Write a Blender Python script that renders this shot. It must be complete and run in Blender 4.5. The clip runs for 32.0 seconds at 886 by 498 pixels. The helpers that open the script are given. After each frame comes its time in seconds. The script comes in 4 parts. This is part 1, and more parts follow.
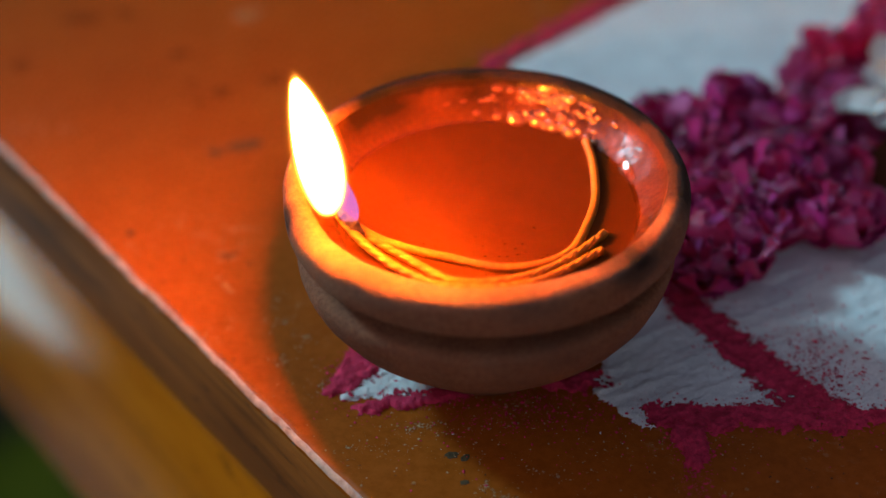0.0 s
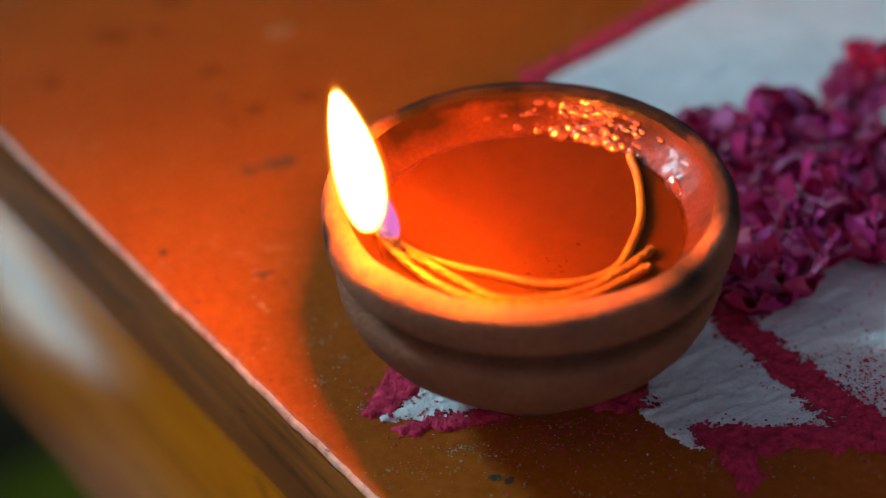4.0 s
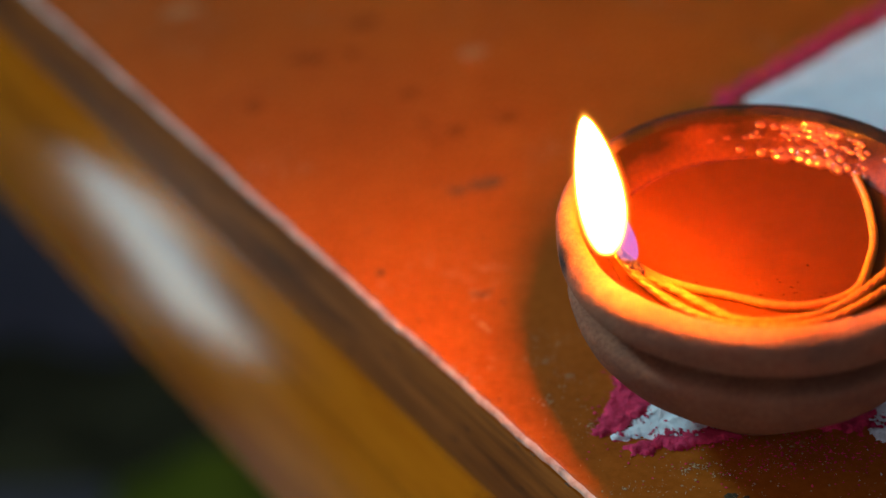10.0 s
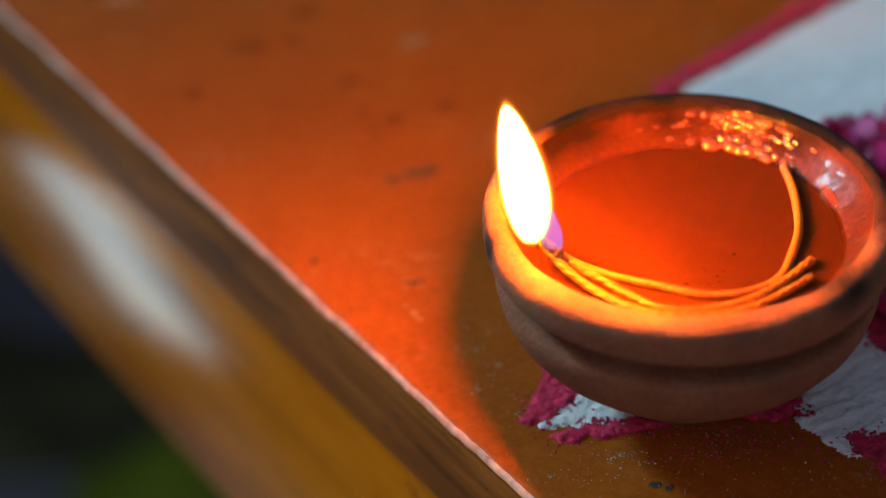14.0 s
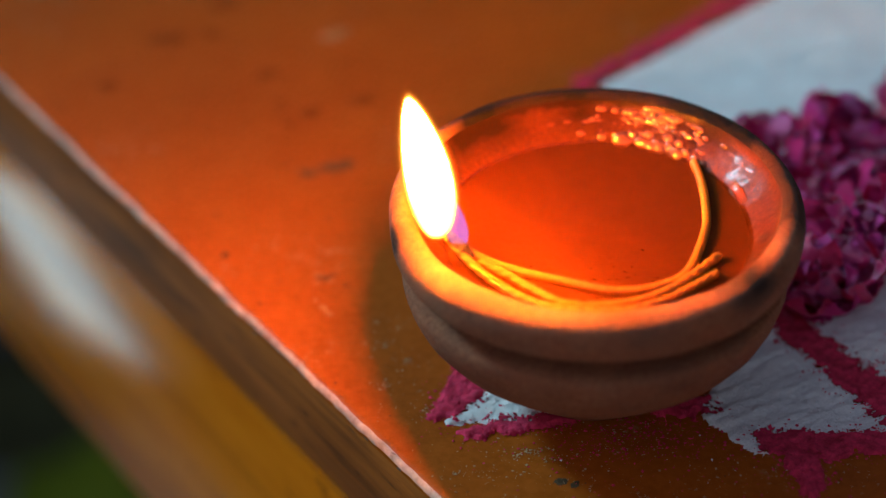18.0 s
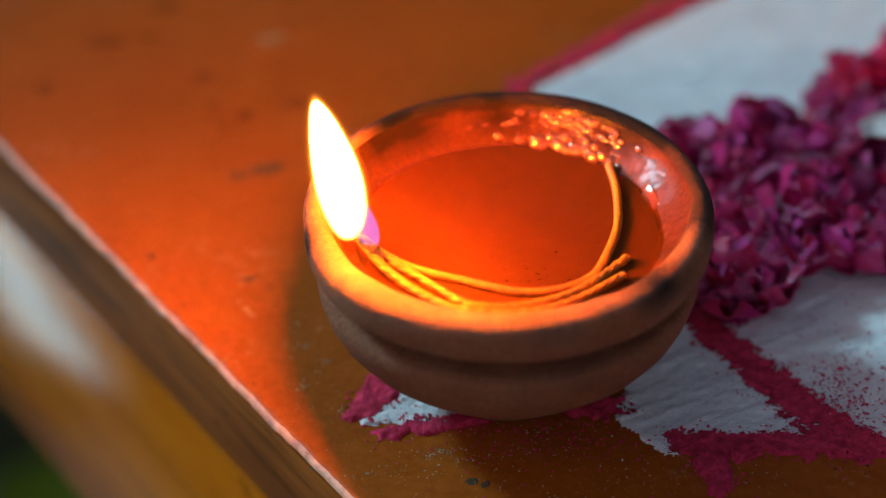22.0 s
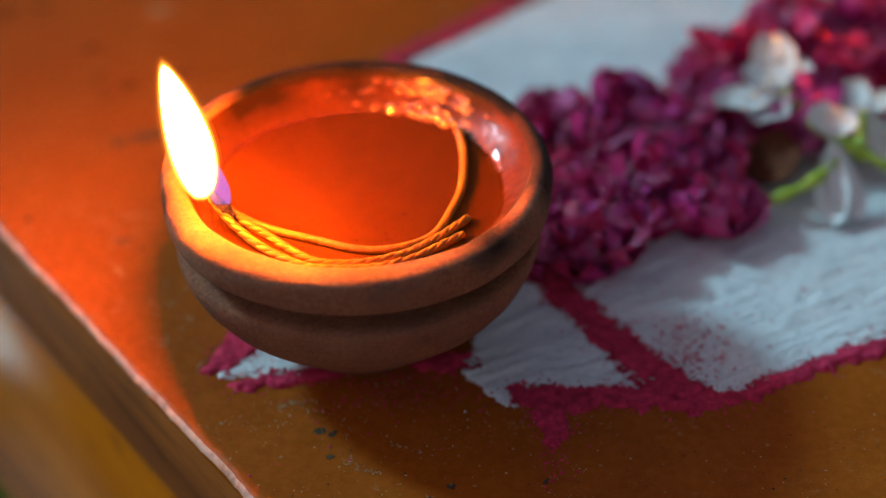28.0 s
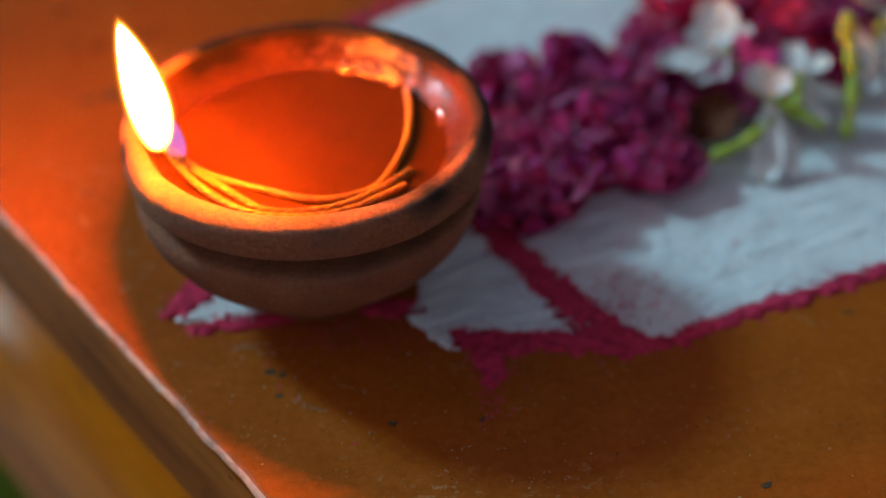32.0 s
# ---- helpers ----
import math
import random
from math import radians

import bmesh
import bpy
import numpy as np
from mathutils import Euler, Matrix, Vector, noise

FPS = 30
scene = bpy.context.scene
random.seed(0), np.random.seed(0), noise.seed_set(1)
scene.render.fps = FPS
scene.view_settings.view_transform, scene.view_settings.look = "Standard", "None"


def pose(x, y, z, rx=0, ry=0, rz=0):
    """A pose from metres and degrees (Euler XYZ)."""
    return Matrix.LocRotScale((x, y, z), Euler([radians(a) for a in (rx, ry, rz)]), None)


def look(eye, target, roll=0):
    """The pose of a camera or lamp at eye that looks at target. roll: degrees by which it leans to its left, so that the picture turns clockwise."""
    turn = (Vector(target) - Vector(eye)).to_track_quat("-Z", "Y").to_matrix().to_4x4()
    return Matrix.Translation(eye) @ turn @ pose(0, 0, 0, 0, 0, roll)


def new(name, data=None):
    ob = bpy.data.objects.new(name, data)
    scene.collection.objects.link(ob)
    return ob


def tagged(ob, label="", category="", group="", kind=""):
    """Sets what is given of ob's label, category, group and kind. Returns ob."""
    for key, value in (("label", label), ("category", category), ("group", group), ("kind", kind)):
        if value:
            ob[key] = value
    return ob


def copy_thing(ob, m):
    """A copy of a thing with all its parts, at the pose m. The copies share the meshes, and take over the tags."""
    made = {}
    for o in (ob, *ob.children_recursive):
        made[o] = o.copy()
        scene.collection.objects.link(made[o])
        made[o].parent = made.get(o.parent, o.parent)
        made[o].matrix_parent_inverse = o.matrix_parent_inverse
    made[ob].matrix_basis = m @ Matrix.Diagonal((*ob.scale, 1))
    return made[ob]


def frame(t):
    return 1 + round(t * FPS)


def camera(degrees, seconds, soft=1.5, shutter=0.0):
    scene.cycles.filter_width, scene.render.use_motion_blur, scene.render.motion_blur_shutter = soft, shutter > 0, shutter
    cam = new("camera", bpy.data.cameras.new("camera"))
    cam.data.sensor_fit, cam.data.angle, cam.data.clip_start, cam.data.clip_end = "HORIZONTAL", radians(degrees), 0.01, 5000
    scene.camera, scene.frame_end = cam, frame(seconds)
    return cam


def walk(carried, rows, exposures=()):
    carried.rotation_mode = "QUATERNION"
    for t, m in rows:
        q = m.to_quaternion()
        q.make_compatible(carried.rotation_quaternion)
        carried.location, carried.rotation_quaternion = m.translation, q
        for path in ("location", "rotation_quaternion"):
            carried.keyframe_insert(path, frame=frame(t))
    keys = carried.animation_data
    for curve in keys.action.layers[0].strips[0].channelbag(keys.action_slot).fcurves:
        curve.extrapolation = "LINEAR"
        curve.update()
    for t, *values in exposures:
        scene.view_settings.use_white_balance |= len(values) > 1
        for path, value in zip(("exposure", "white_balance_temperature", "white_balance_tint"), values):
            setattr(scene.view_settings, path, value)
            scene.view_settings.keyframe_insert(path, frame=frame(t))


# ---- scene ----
# ---------------------------------------------------------------- camera and its way
cam = camera(28.0, 32.0, 1.2)
PATH = [
    (0, -0.00530, -0.26218, 0.21831, 53.512, -1.317, 0.402),
    (0.5, -0.00904, -0.26116, 0.21872, 54.193, -1.165, -0.159),
    (1, -0.01115, -0.25530, 0.21805, 54.277, -1.147, -0.199),
    (1.5, -0.01165, -0.25588, 0.21605, 54.706, -1.109, -0.081),
    (2, -0.01069, -0.25695, 0.21354, 54.786, -1.086, -0.038),
    (2.5, -0.00893, -0.25721, 0.21275, 54.654, -1.217, 0.050),
    (4.5, -0.00987, -0.25681, 0.21301, 54.312, -2.186, 1.516),
    (5, -0.01437, -0.25790, 0.21437, 54.326, -2.405, 1.818),
    (5.5, -0.01805, -0.25987, 0.21612, 54.370, -2.801, 2.427),
    (6, -0.02165, -0.26129, 0.21757, 54.433, -3.196, 3.093),
    (6.5, -0.02566, -0.26316, 0.21910, 54.557, -3.481, 3.635),
    (7, -0.02964, -0.26387, 0.22130, 54.510, -3.940, 4.082),
    (7.5, -0.03201, -0.26454, 0.22326, 54.401, -4.269, 4.685),
    (8, -0.03403, -0.26592, 0.22393, 54.537, -4.606, 5.111),
    (8.5, -0.03536, -0.26535, 0.22296, 54.690, -4.712, 5.238),
    (9, -0.03605, -0.26337, 0.22050, 54.869, -4.681, 5.120),
    (9.5, -0.03595, -0.26168, 0.21973, 54.808, -4.367, 4.878),
    (10, -0.03498, -0.26061, 0.21941, 54.733, -4.134, 4.674),
    (10.5, -0.03495, -0.25930, 0.21837, 54.737, -3.932, 4.324),
    (11, -0.03347, -0.25845, 0.21844, 54.584, -3.834, 4.285),
    (11.5, -0.03403, -0.25870, 0.21932, 54.455, -3.613, 3.678),
    (12, -0.03287, -0.25891, 0.21929, 54.435, -3.457, 3.467),
    (12.5, -0.03057, -0.25945, 0.21889, 54.467, -3.499, 3.657),
    (13, -0.02915, -0.25950, 0.21753, 54.585, -3.559, 3.662),
    (13.5, -0.02765, -0.26054, 0.21888, 54.438, -3.498, 3.750),
    (15.5, -0.02351, -0.25882, 0.21763, 54.241, -3.180, 3.305),
    (16, -0.02408, -0.25904, 0.21738, 54.242, -2.753, 2.670),
    (16.5, -0.02336, -0.25949, 0.21692, 54.300, -2.385, 2.268),
    (17, -0.02044, -0.25965, 0.21661, 54.333, -2.405, 2.369),
    (17.5, -0.01845, -0.25862, 0.21620, 54.262, -2.360, 2.283),
    (18, -0.01818, -0.25808, 0.21595, 54.221, -2.057, 1.823),
    (18.5, -0.01684, -0.25869, 0.21634, 54.210, -1.907, 1.551),
    (19, -0.01219, -0.25860, 0.21760, 54.021, -2.157, 2.025),
    (19.5, -0.01072, -0.26003, 0.21739, 54.210, -2.086, 1.865),
    (20, -0.00974, -0.26027, 0.21717, 54.285, -1.965, 1.711),
    (20.5, -0.00862, -0.26062, 0.21744, 54.299, -1.905, 1.648),
    (21, -0.00666, -0.26115, 0.21784, 54.280, -1.895, 1.765),
    (21.5, -0.00486, -0.26112, 0.21749, 54.332, -1.848, 1.726),
    (22, -0.00406, -0.26050, 0.21660, 54.384, -1.715, 1.499),
    (22.5, -0.00354, -0.26058, 0.21705, 54.303, -1.528, 1.226),
    (23, -0.00191, -0.26002, 0.21862, 53.968, -1.418, 1.194),
    (23.5, 0.00047, -0.26199, 0.21735, 54.253, -1.454, 1.228),
    (24, 0.00148, -0.26244, 0.21702, 54.252, -1.233, 0.923),
    (24.5, 0.00376, -0.26420, 0.21807, 54.184, -1.109, 0.814),
    (25, 0.00609, -0.26559, 0.21844, 54.151, -1.028, 0.750),
    (25.5, 0.00840, -0.26647, 0.21801, 54.184, -0.998, 0.732),
    (27.5, 0.01537, -0.27225, 0.21987, 53.937, -0.641, 0.227),
    (28, 0.01751, -0.27549, 0.22109, 53.927, -0.621, 0.135),
    (28.5, 0.02152, -0.27669, 0.22071, 53.886, -0.790, 0.428),
    (29, 0.02282, -0.27783, 0.22088, 53.738, -0.602, 0.159),
    (29.5, 0.02520, -0.28012, 0.22164, 53.596, -0.674, 0.216),
    (30, 0.02721, -0.28328, 0.22219, 53.583, -0.616, 0.143),
    (30.5, 0.02878, -0.28565, 0.22351, 53.383, -0.504, 0.055),
    (31, 0.02935, -0.28755, 0.22448, 53.266, -0.457, 0.018),
    (31.5, 0.02941, -0.28970, 0.22550, 53.211, -0.518, 0.171),
    (32, 0.02876, -0.29242, 0.22790, 53.067, -0.459, 0.234),
]
walk(cam, [(t, pose(x, y, z, rx, 0, rz) @ pose(0, 0, 0, 0, 0, roll)) for t, x, y, z, rx, roll, rz in PATH], [(0, 0.6), (2, 0.64), (4.5, 0.7), (8, 0.74), (12, 0.7), (17, 0.74), (20, 0.69), (21, 0.68), (22.5, 0.8), (25, 0.77), (28, 0.74), (30, 0.67), (32, 0.65)])
cam.data.dof.use_dof = True
cam.data.dof.focus_distance = 0.319
cam.data.dof.aperture_fstop = 6.0

# ---------------------------------------------------------------- world and light
world = bpy.data.worlds.new("world")
scene.world = world
world.use_nodes = True
wt = world.node_tree
sky = wt.nodes.new("ShaderNodeTexSky")
sky.sky_type = "NISHITA"
sky.sun_disc = False
sky.sun_elevation, sky.sun_rotation = radians(34), radians(-59)
warm = wt.nodes.new("ShaderNodeMix")
warm.data_type, warm.blend_type = "RGBA", "MULTIPLY"
warm.inputs[0].default_value, warm.inputs[7].default_value = 1.0, (1.35, 1.0, 0.84, 1)
wt.links.new(sky.outputs[0], warm.inputs[6])
wt.links.new(warm.outputs[2], wt.nodes["Background"].inputs[0])
wt.nodes["Background"].inputs[1].default_value = 0.068

day = bpy.data.lights.new("daylight", "SUN")
day.energy, day.angle, day.color = 1.43, radians(8), (0.36, 0.80, 1.0)
new("daylight", day).matrix_world = look((-0.66, 0.39, 0.517), (0, 0, 0))

# ---------------------------------------------------------------- materials
CM = 0.01


def nodes(name):
    m = bpy.data.materials.new(name)
    m.use_nodes = True
    t = m.node_tree
    return m, t, t.nodes["Principled BSDF"]


def node(t, kind, links=(), **values):
    n = t.nodes.new(kind)
    for k, v in values.items():
        n.inputs[k.replace("_", " ")].default_value = v
    for a, b in links:
        t.links.new(a, n.inputs[b])
    return n


def ramp(t, fac, stops):
    r = t.nodes.new("ShaderNodeValToRGB")
    while len(r.color_ramp.elements) < len(stops):
        r.color_ramp.elements.new(0.5)
    for e, (p, c) in zip(r.color_ramp.elements, stops):
        e.position, e.color = p, (*c, 1)
    t.links.new(fac, r.inputs[0])
    return r.outputs[0]


def mix(t, fac, a, b, mode="MIX"):
    m = t.nodes.new("ShaderNodeMix")
    m.data_type, m.blend_type = "RGBA", mode
    for v, k in ((fac, 0), (a, 6), (b, 7)):
        if isinstance(v, (int, float)):
            m.inputs[k].default_value = v
        elif isinstance(v, tuple):
            m.inputs[k].default_value = (*v, 1)
        else:
            t.links.new(v, m.inputs[k])
    return m.outputs[2]


def noise_tex(t, scale, detail=5, rough=0.6, stretch=None, turn=0.0):
    c = t.nodes.new("ShaderNodeTexCoord")
    m = t.nodes.new("ShaderNodeMapping")
    t.links.new(c.outputs["Object"], m.inputs[0])
    if turn:
        m.vector_type = "TEXTURE"
    if stretch:
        m.inputs["Scale"].default_value = stretch
    m.inputs["Rotation"].default_value = (0, 0, turn)
    n = t.nodes.new("ShaderNodeTexNoise")
    n.inputs["Scale"].default_value, n.inputs["Detail"].default_value, n.inputs["Roughness"].default_value = scale, detail, rough
    t.links.new(m.outputs[0], n.inputs["Vector"])
    return n.outputs["Fac"]


def bumped(t, p, height, strength, distance=0.0005):
    b = t.nodes.new("ShaderNodeBump")
    b.inputs["Strength"].default_value, b.inputs["Distance"].default_value = strength, distance
    t.links.new(height, b.inputs["Height"])
    t.links.new(b.outputs[0], p.inputs["Normal"])


def surface(name, dark, light, scale, rough=0.6, bump=0.3, fine=None, depth=0.0005, coat=0.0, sub=0.0, stretch=None, turn=0.0):
    """A surface with broad and fine variation between two colours, and fine relief."""
    m, t, p = nodes(name)
    a, b = noise_tex(t, scale, 4, 0.55, stretch, turn), noise_tex(t, fine or scale * 7, 6, 0.7, stretch, turn)
    both = node(t, "ShaderNodeMath", [(a, 0), (b, 1)])
    half = node(t, "ShaderNodeMath", [(both.outputs[0], 0)])
    half.operation = "MULTIPLY"
    half.inputs[1].default_value = 0.5
    t.links.new(ramp(t, half.outputs[0], [(0.36, dark), (0.64, light)]), p.inputs["Base Color"])
    r = node(t, "ShaderNodeMapRange", [(b, 0)], To_Min=rough - 0.1, To_Max=min(1, rough + 0.12))
    t.links.new(r.outputs[0], p.inputs["Roughness"])
    bumped(t, p, b, bump, depth)
    p.inputs["Coat Weight"].default_value = coat
    if coat:
        t.links.new(p.inputs["Normal"].links[0].from_socket, p.inputs["Coat Normal"])
    p.inputs["Coat Roughness"].default_value = 0.12
    if sub:
        p.inputs["Subsurface Weight"].default_value = sub
        p.inputs["Subsurface Radius"].default_value = (0.004, 0.002, 0.001)
        p.inputs["Subsurface Scale"].default_value = 0.5
    return m


def glow(name, colour, strength, clear=0.0):
    """Something that gives off light: a flame, the sky in an opening. clear: how far it lets through what is behind."""
    m = bpy.data.materials.new(name)
    m.use_nodes = True
    t = m.node_tree
    t.nodes.remove(t.nodes["Principled BSDF"])
    e = node(t, "ShaderNodeEmission", Color=(*colour, 1), Strength=strength)
    out = e.outputs[0]
    if clear:
        tr = node(t, "ShaderNodeBsdfTransparent")
        mx = t.nodes.new("ShaderNodeMixShader")
        mx.inputs[0].default_value = 1 - clear
        t.links.new(tr.outputs[0], mx.inputs[1])
        t.links.new(out, mx.inputs[2])
        out = mx.outputs[0]
    t.links.new(out, t.nodes["Material Output"].inputs[0])
    return m


# turn of the board's edge about z
EDGE_A, EDGE_D = 0.6345, -4.182
def scuffed_paint():
    """Brown gloss paint with pale scratches, rubbed patches and dark pits."""
    m, t, p = nodes("brown_board_paint")
    broad, grain, fine = noise_tex(t, 14, 4), noise_tex(t, 90, 5, 0.65), noise_tex(t, 900, 3, 0.7)
    base = ramp(t, broad, [(0.35, (0.25, 0.053, 0.003)), (0.65, (0.36, 0.077, 0.004))])
    base = mix(t, 0.3, base, ramp(t, grain, [(0.35, (0.2, 0.041, 0.003)), (0.65, (0.42, 0.1, 0.008))]))
    base = mix(t, 0.18, base, ramp(t, noise_tex(t, 480, 5, 0.7), [(0.38, (0.15, 0.032, 0.002)), (0.62, (0.5, 0.13, 0.02))]))
    where = node(t, "ShaderNodeMapRange", [(noise_tex(t, 42, 3, 0.5), 0)], From_Min=0.55, From_Max=0.72)
    fleck = node(t, "ShaderNodeMapRange", [(noise_tex(t, 420, 4, 0.75), 0)], From_Min=0.55, From_Max=0.63)
    k = node(t, "ShaderNodeMath", [(where.outputs[0], 0), (fleck.outputs[0], 1)])
    k.operation = "MULTIPLY"
    base = mix(t, k.outputs[0], base, (0.4, 0.2, 0.09))
    pit = node(t, "ShaderNodeMapRange", [(noise_tex(t, 330, 2, 0.5), 0)], From_Min=0.27, From_Max=0.23)
    base = mix(t, pit.outputs[0], base, (0.05, 0.03, 0.025))
    t.links.new(base, p.inputs["Base Color"])
    r = node(t, "ShaderNodeMapRange", [(grain, 0)], To_Min=0.34, To_Max=0.6)
    t.links.new(r.outputs[0], p.inputs["Roughness"])
    bumped(t, p, fine, 0.2, 0.0002)
    p.inputs["Specular IOR Level"].default_value = 0.09
    return m


board_paint = scuffed_paint()
strip_paint = surface("stained_edge_paint", (0.17, 0.045, 0.008), (0.44, 0.13, 0.022), 60, 0.45, 0.5, 260, 0.0004, stretch=(1, 9, 1), turn=EDGE_A)
strip_paint.node_tree.nodes["Principled BSDF"].inputs["Specular IOR Level"].default_value = 0.15
apron_paint = surface("ochre_gloss_paint", (0.66, 0.165, 0.004), (0.92, 0.275, 0.009), 40, 0.12, 0.03, 150, 0.0002, stretch=(1, 7, 1.6), turn=EDGE_A)


def streaked(m, scale, stretch, colour, low, high, most):
    """Streaks of another colour along the grain."""
    t = m.node_tree
    p = t.nodes["Principled BSDF"]
    k = node(t, "ShaderNodeMapRange", [(noise_tex(t, scale, 4, 0.6, stretch, EDGE_A), 0)], From_Min=low, From_Max=high, To_Max=most)
    t.links.new(mix(t, k.outputs[0], p.inputs["Base Color"].links[0].from_socket, colour), p.inputs["Base Color"])


streaked(strip_paint, 170, (1, 12, 1), (0.06, 0.02, 0.008), 0.54, 0.68, 0.7)
streaked(strip_paint, 420, (1, 4, 1), (0.02, 0.012, 0.01), 0.62, 0.7, 0.8)
streaked(apron_paint, 75, (1, 14, 1), (0.2, 0.055, 0.006), 0.52, 0.68, 0.75)
streaked(apron_paint, 120, (1, 2.2, 1), (0.1, 0.035, 0.01), 0.64, 0.74, 0.7)
worn_wood = surface("worn_bare_wood", (0.22, 0.1, 0.06), (0.64, 0.42, 0.32), 90, 0.5, 0.6, 500, 0.0004)
dark_chip = surface("dark_chipped_wood", (0.03, 0.02, 0.02), (0.16, 0.1, 0.08), 120, 0.4, 0.8, 600, 0.0005)
clay = surface("fired_clay", (0.30, 0.12, 0.07), (0.44, 0.2, 0.12), 45, 0.7, 0.35, 600, 0.0003)
white_powder = surface("white_rice_powder", (0.66, 0.66, 0.66), (0.86, 0.86, 0.85), 60, 0.95, 0.8, 900, 0.0006)
pink_powder = surface("magenta_powder", (0.36, 0.006, 0.034), (0.84, 0.036, 0.12), 420, 0.95, 0.8, 900, 0.0006)


def matt(m):
    """Dull stains, with hardly any sheen."""
    m.node_tree.nodes["Principled BSDF"].inputs["Specular IOR Level"].default_value = 0.08
    return m


def let_light_through(m, amount, colour):
    """Thin petals pass light on to their far side."""
    t = m.node_tree
    p = t.nodes["Principled BSDF"]
    tr = t.nodes.new("ShaderNodeBsdfTranslucent")
    source = p.inputs["Base Color"].links[0].from_socket
    t.links.new(mix(t, 0.5, source, colour), tr.inputs[0])
    mx = t.nodes.new("ShaderNodeMixShader")
    mx.inputs[0].default_value = amount
    t.links.new(p.outputs[0], mx.inputs[1])
    t.links.new(tr.outputs[0], mx.inputs[2])
    t.links.new(mx.outputs[0], t.nodes["Material Output"].inputs[0])


def petal_hues():
    """Magenta petals that run from crimson over magenta to purple, each a little different."""
    m, t, p = nodes("magenta_petal_hues")
    info = t.nodes.new("ShaderNodeObjectInfo")
    hue = ramp(t, info.outputs["Random"], [(0.0, (0.62, 0.006, 0.045)), (0.35, (0.76, 0.012, 0.12)), (0.6, (0.82, 0.03, 0.24)), (0.8, (0.56, 0.014, 0.19)), (1.0, (0.92, 0.2, 0.46))])
    veins = ramp(t, noise_tex(t, 120, 4, 0.6), [(0.35, (0.75, 0.6, 0.65)), (0.65, (1.0, 1.0, 1.0))])
    c = t.nodes.new("ShaderNodeTexCoord")
    x = t.nodes.new("ShaderNodeSeparateXYZ")
    t.links.new(c.outputs["Object"], x.inputs[0])
    tip = node(t, "ShaderNodeMapRange", [(x.outputs[0], 0)], From_Min=0.004, From_Max=0.011, To_Max=0.35)
    hue = mix(t, tip.outputs[0], hue, (0.84, 0.13, 0.46))
    t.links.new(mix(t, 1.0, hue, veins, "MULTIPLY"), p.inputs["Base Color"])
    p.inputs["Roughness"].default_value = 0.48
    p.inputs["Specular IOR Level"].default_value = 0.2
    p.inputs["Subsurface Weight"].default_value = 0.35
    p.inputs["Subsurface Radius"].default_value = (0.004, 0.002, 0.002)
    p.inputs["Subsurface Scale"].default_value = 0.5
    bumped(t, p, noise_tex(t, 500, 3), 0.3, 0.0004)
    return m


petal_pink = petal_hues()
let_light_through(petal_pink, 0.12, (0.9, 0.05, 0.2))
petal_white = surface("white_petal", (0.82, 0.77, 0.75), (0.92, 0.9, 0.88), 50, 0.5, 0.2, 400, 0.0003)
let_light_through(petal_white, 0.2, (0.95, 0.92, 0.88))
green_stem = surface("green_stem", (0.26, 0.38, 0.025), (0.48, 0.58, 0.06), 60, 0.45, 0.2, 400)
yellow_heart = surface("yellow_flower_heart", (0.5, 0.36, 0.1), (0.7, 0.55, 0.25), 90, 0.7, 0.3)
yellow_bud = surface("yellow_bud", (0.4, 0.4, 0.02), (0.6, 0.56, 0.05), 60, 0.45, 0.2, 400)
dull_brown = matt(surface("dull_brown_curl", (0.07, 0.02, 0.01), (0.15, 0.045, 0.02), 60, 0.7, 0.4, 400))
wick_cotton = surface("oiled_cotton", (0.34, 0.1, 0.003), (0.6, 0.21, 0.009), 150, 0.35, 0.5, 900, 0.0003)
char = surface("charred_cotton", (0.03, 0.015, 0.012), (0.2, 0.1, 0.08), 200, 0.8, 0.7, 900)
cement = surface("grey_cement_floor", (0.2, 0.21, 0.25), (0.3, 0.32, 0.36), 6, 0.7, 0.2)
plaster = surface("dark_plaster", (0.10, 0.08, 0.06), (0.16, 0.13, 0.1), 3, 0.9, 0.2)
olive_cloth = surface("olive_cloth", (0.06, 0.07, 0.03), (0.13, 0.14, 0.06), 20, 0.9, 0.3)
green_cloth = surface("green_cloth", (0.15, 0.24, 0.01), (0.27, 0.38, 0.02), 20, 0.9, 0.3)
flame_core = glow("flame_core", (1.0, 0.232, 0.008), 640)


def dim_root(m, low, high, strength):
    """A flame burns dimmer near the wick than in its body."""
    t = m.node_tree
    c = t.nodes.new("ShaderNodeTexCoord")
    x = t.nodes.new("ShaderNodeSeparateXYZ")
    t.links.new(c.outputs["Object"], x.inputs[0])
    k = node(t, "ShaderNodeMapRange", [(x.outputs[2], 0)], From_Min=low, From_Max=high, To_Min=0.05 * strength, To_Max=strength)
    t.links.new(k.outputs[0], next(n for n in t.nodes if n.type == "EMISSION").inputs["Strength"])


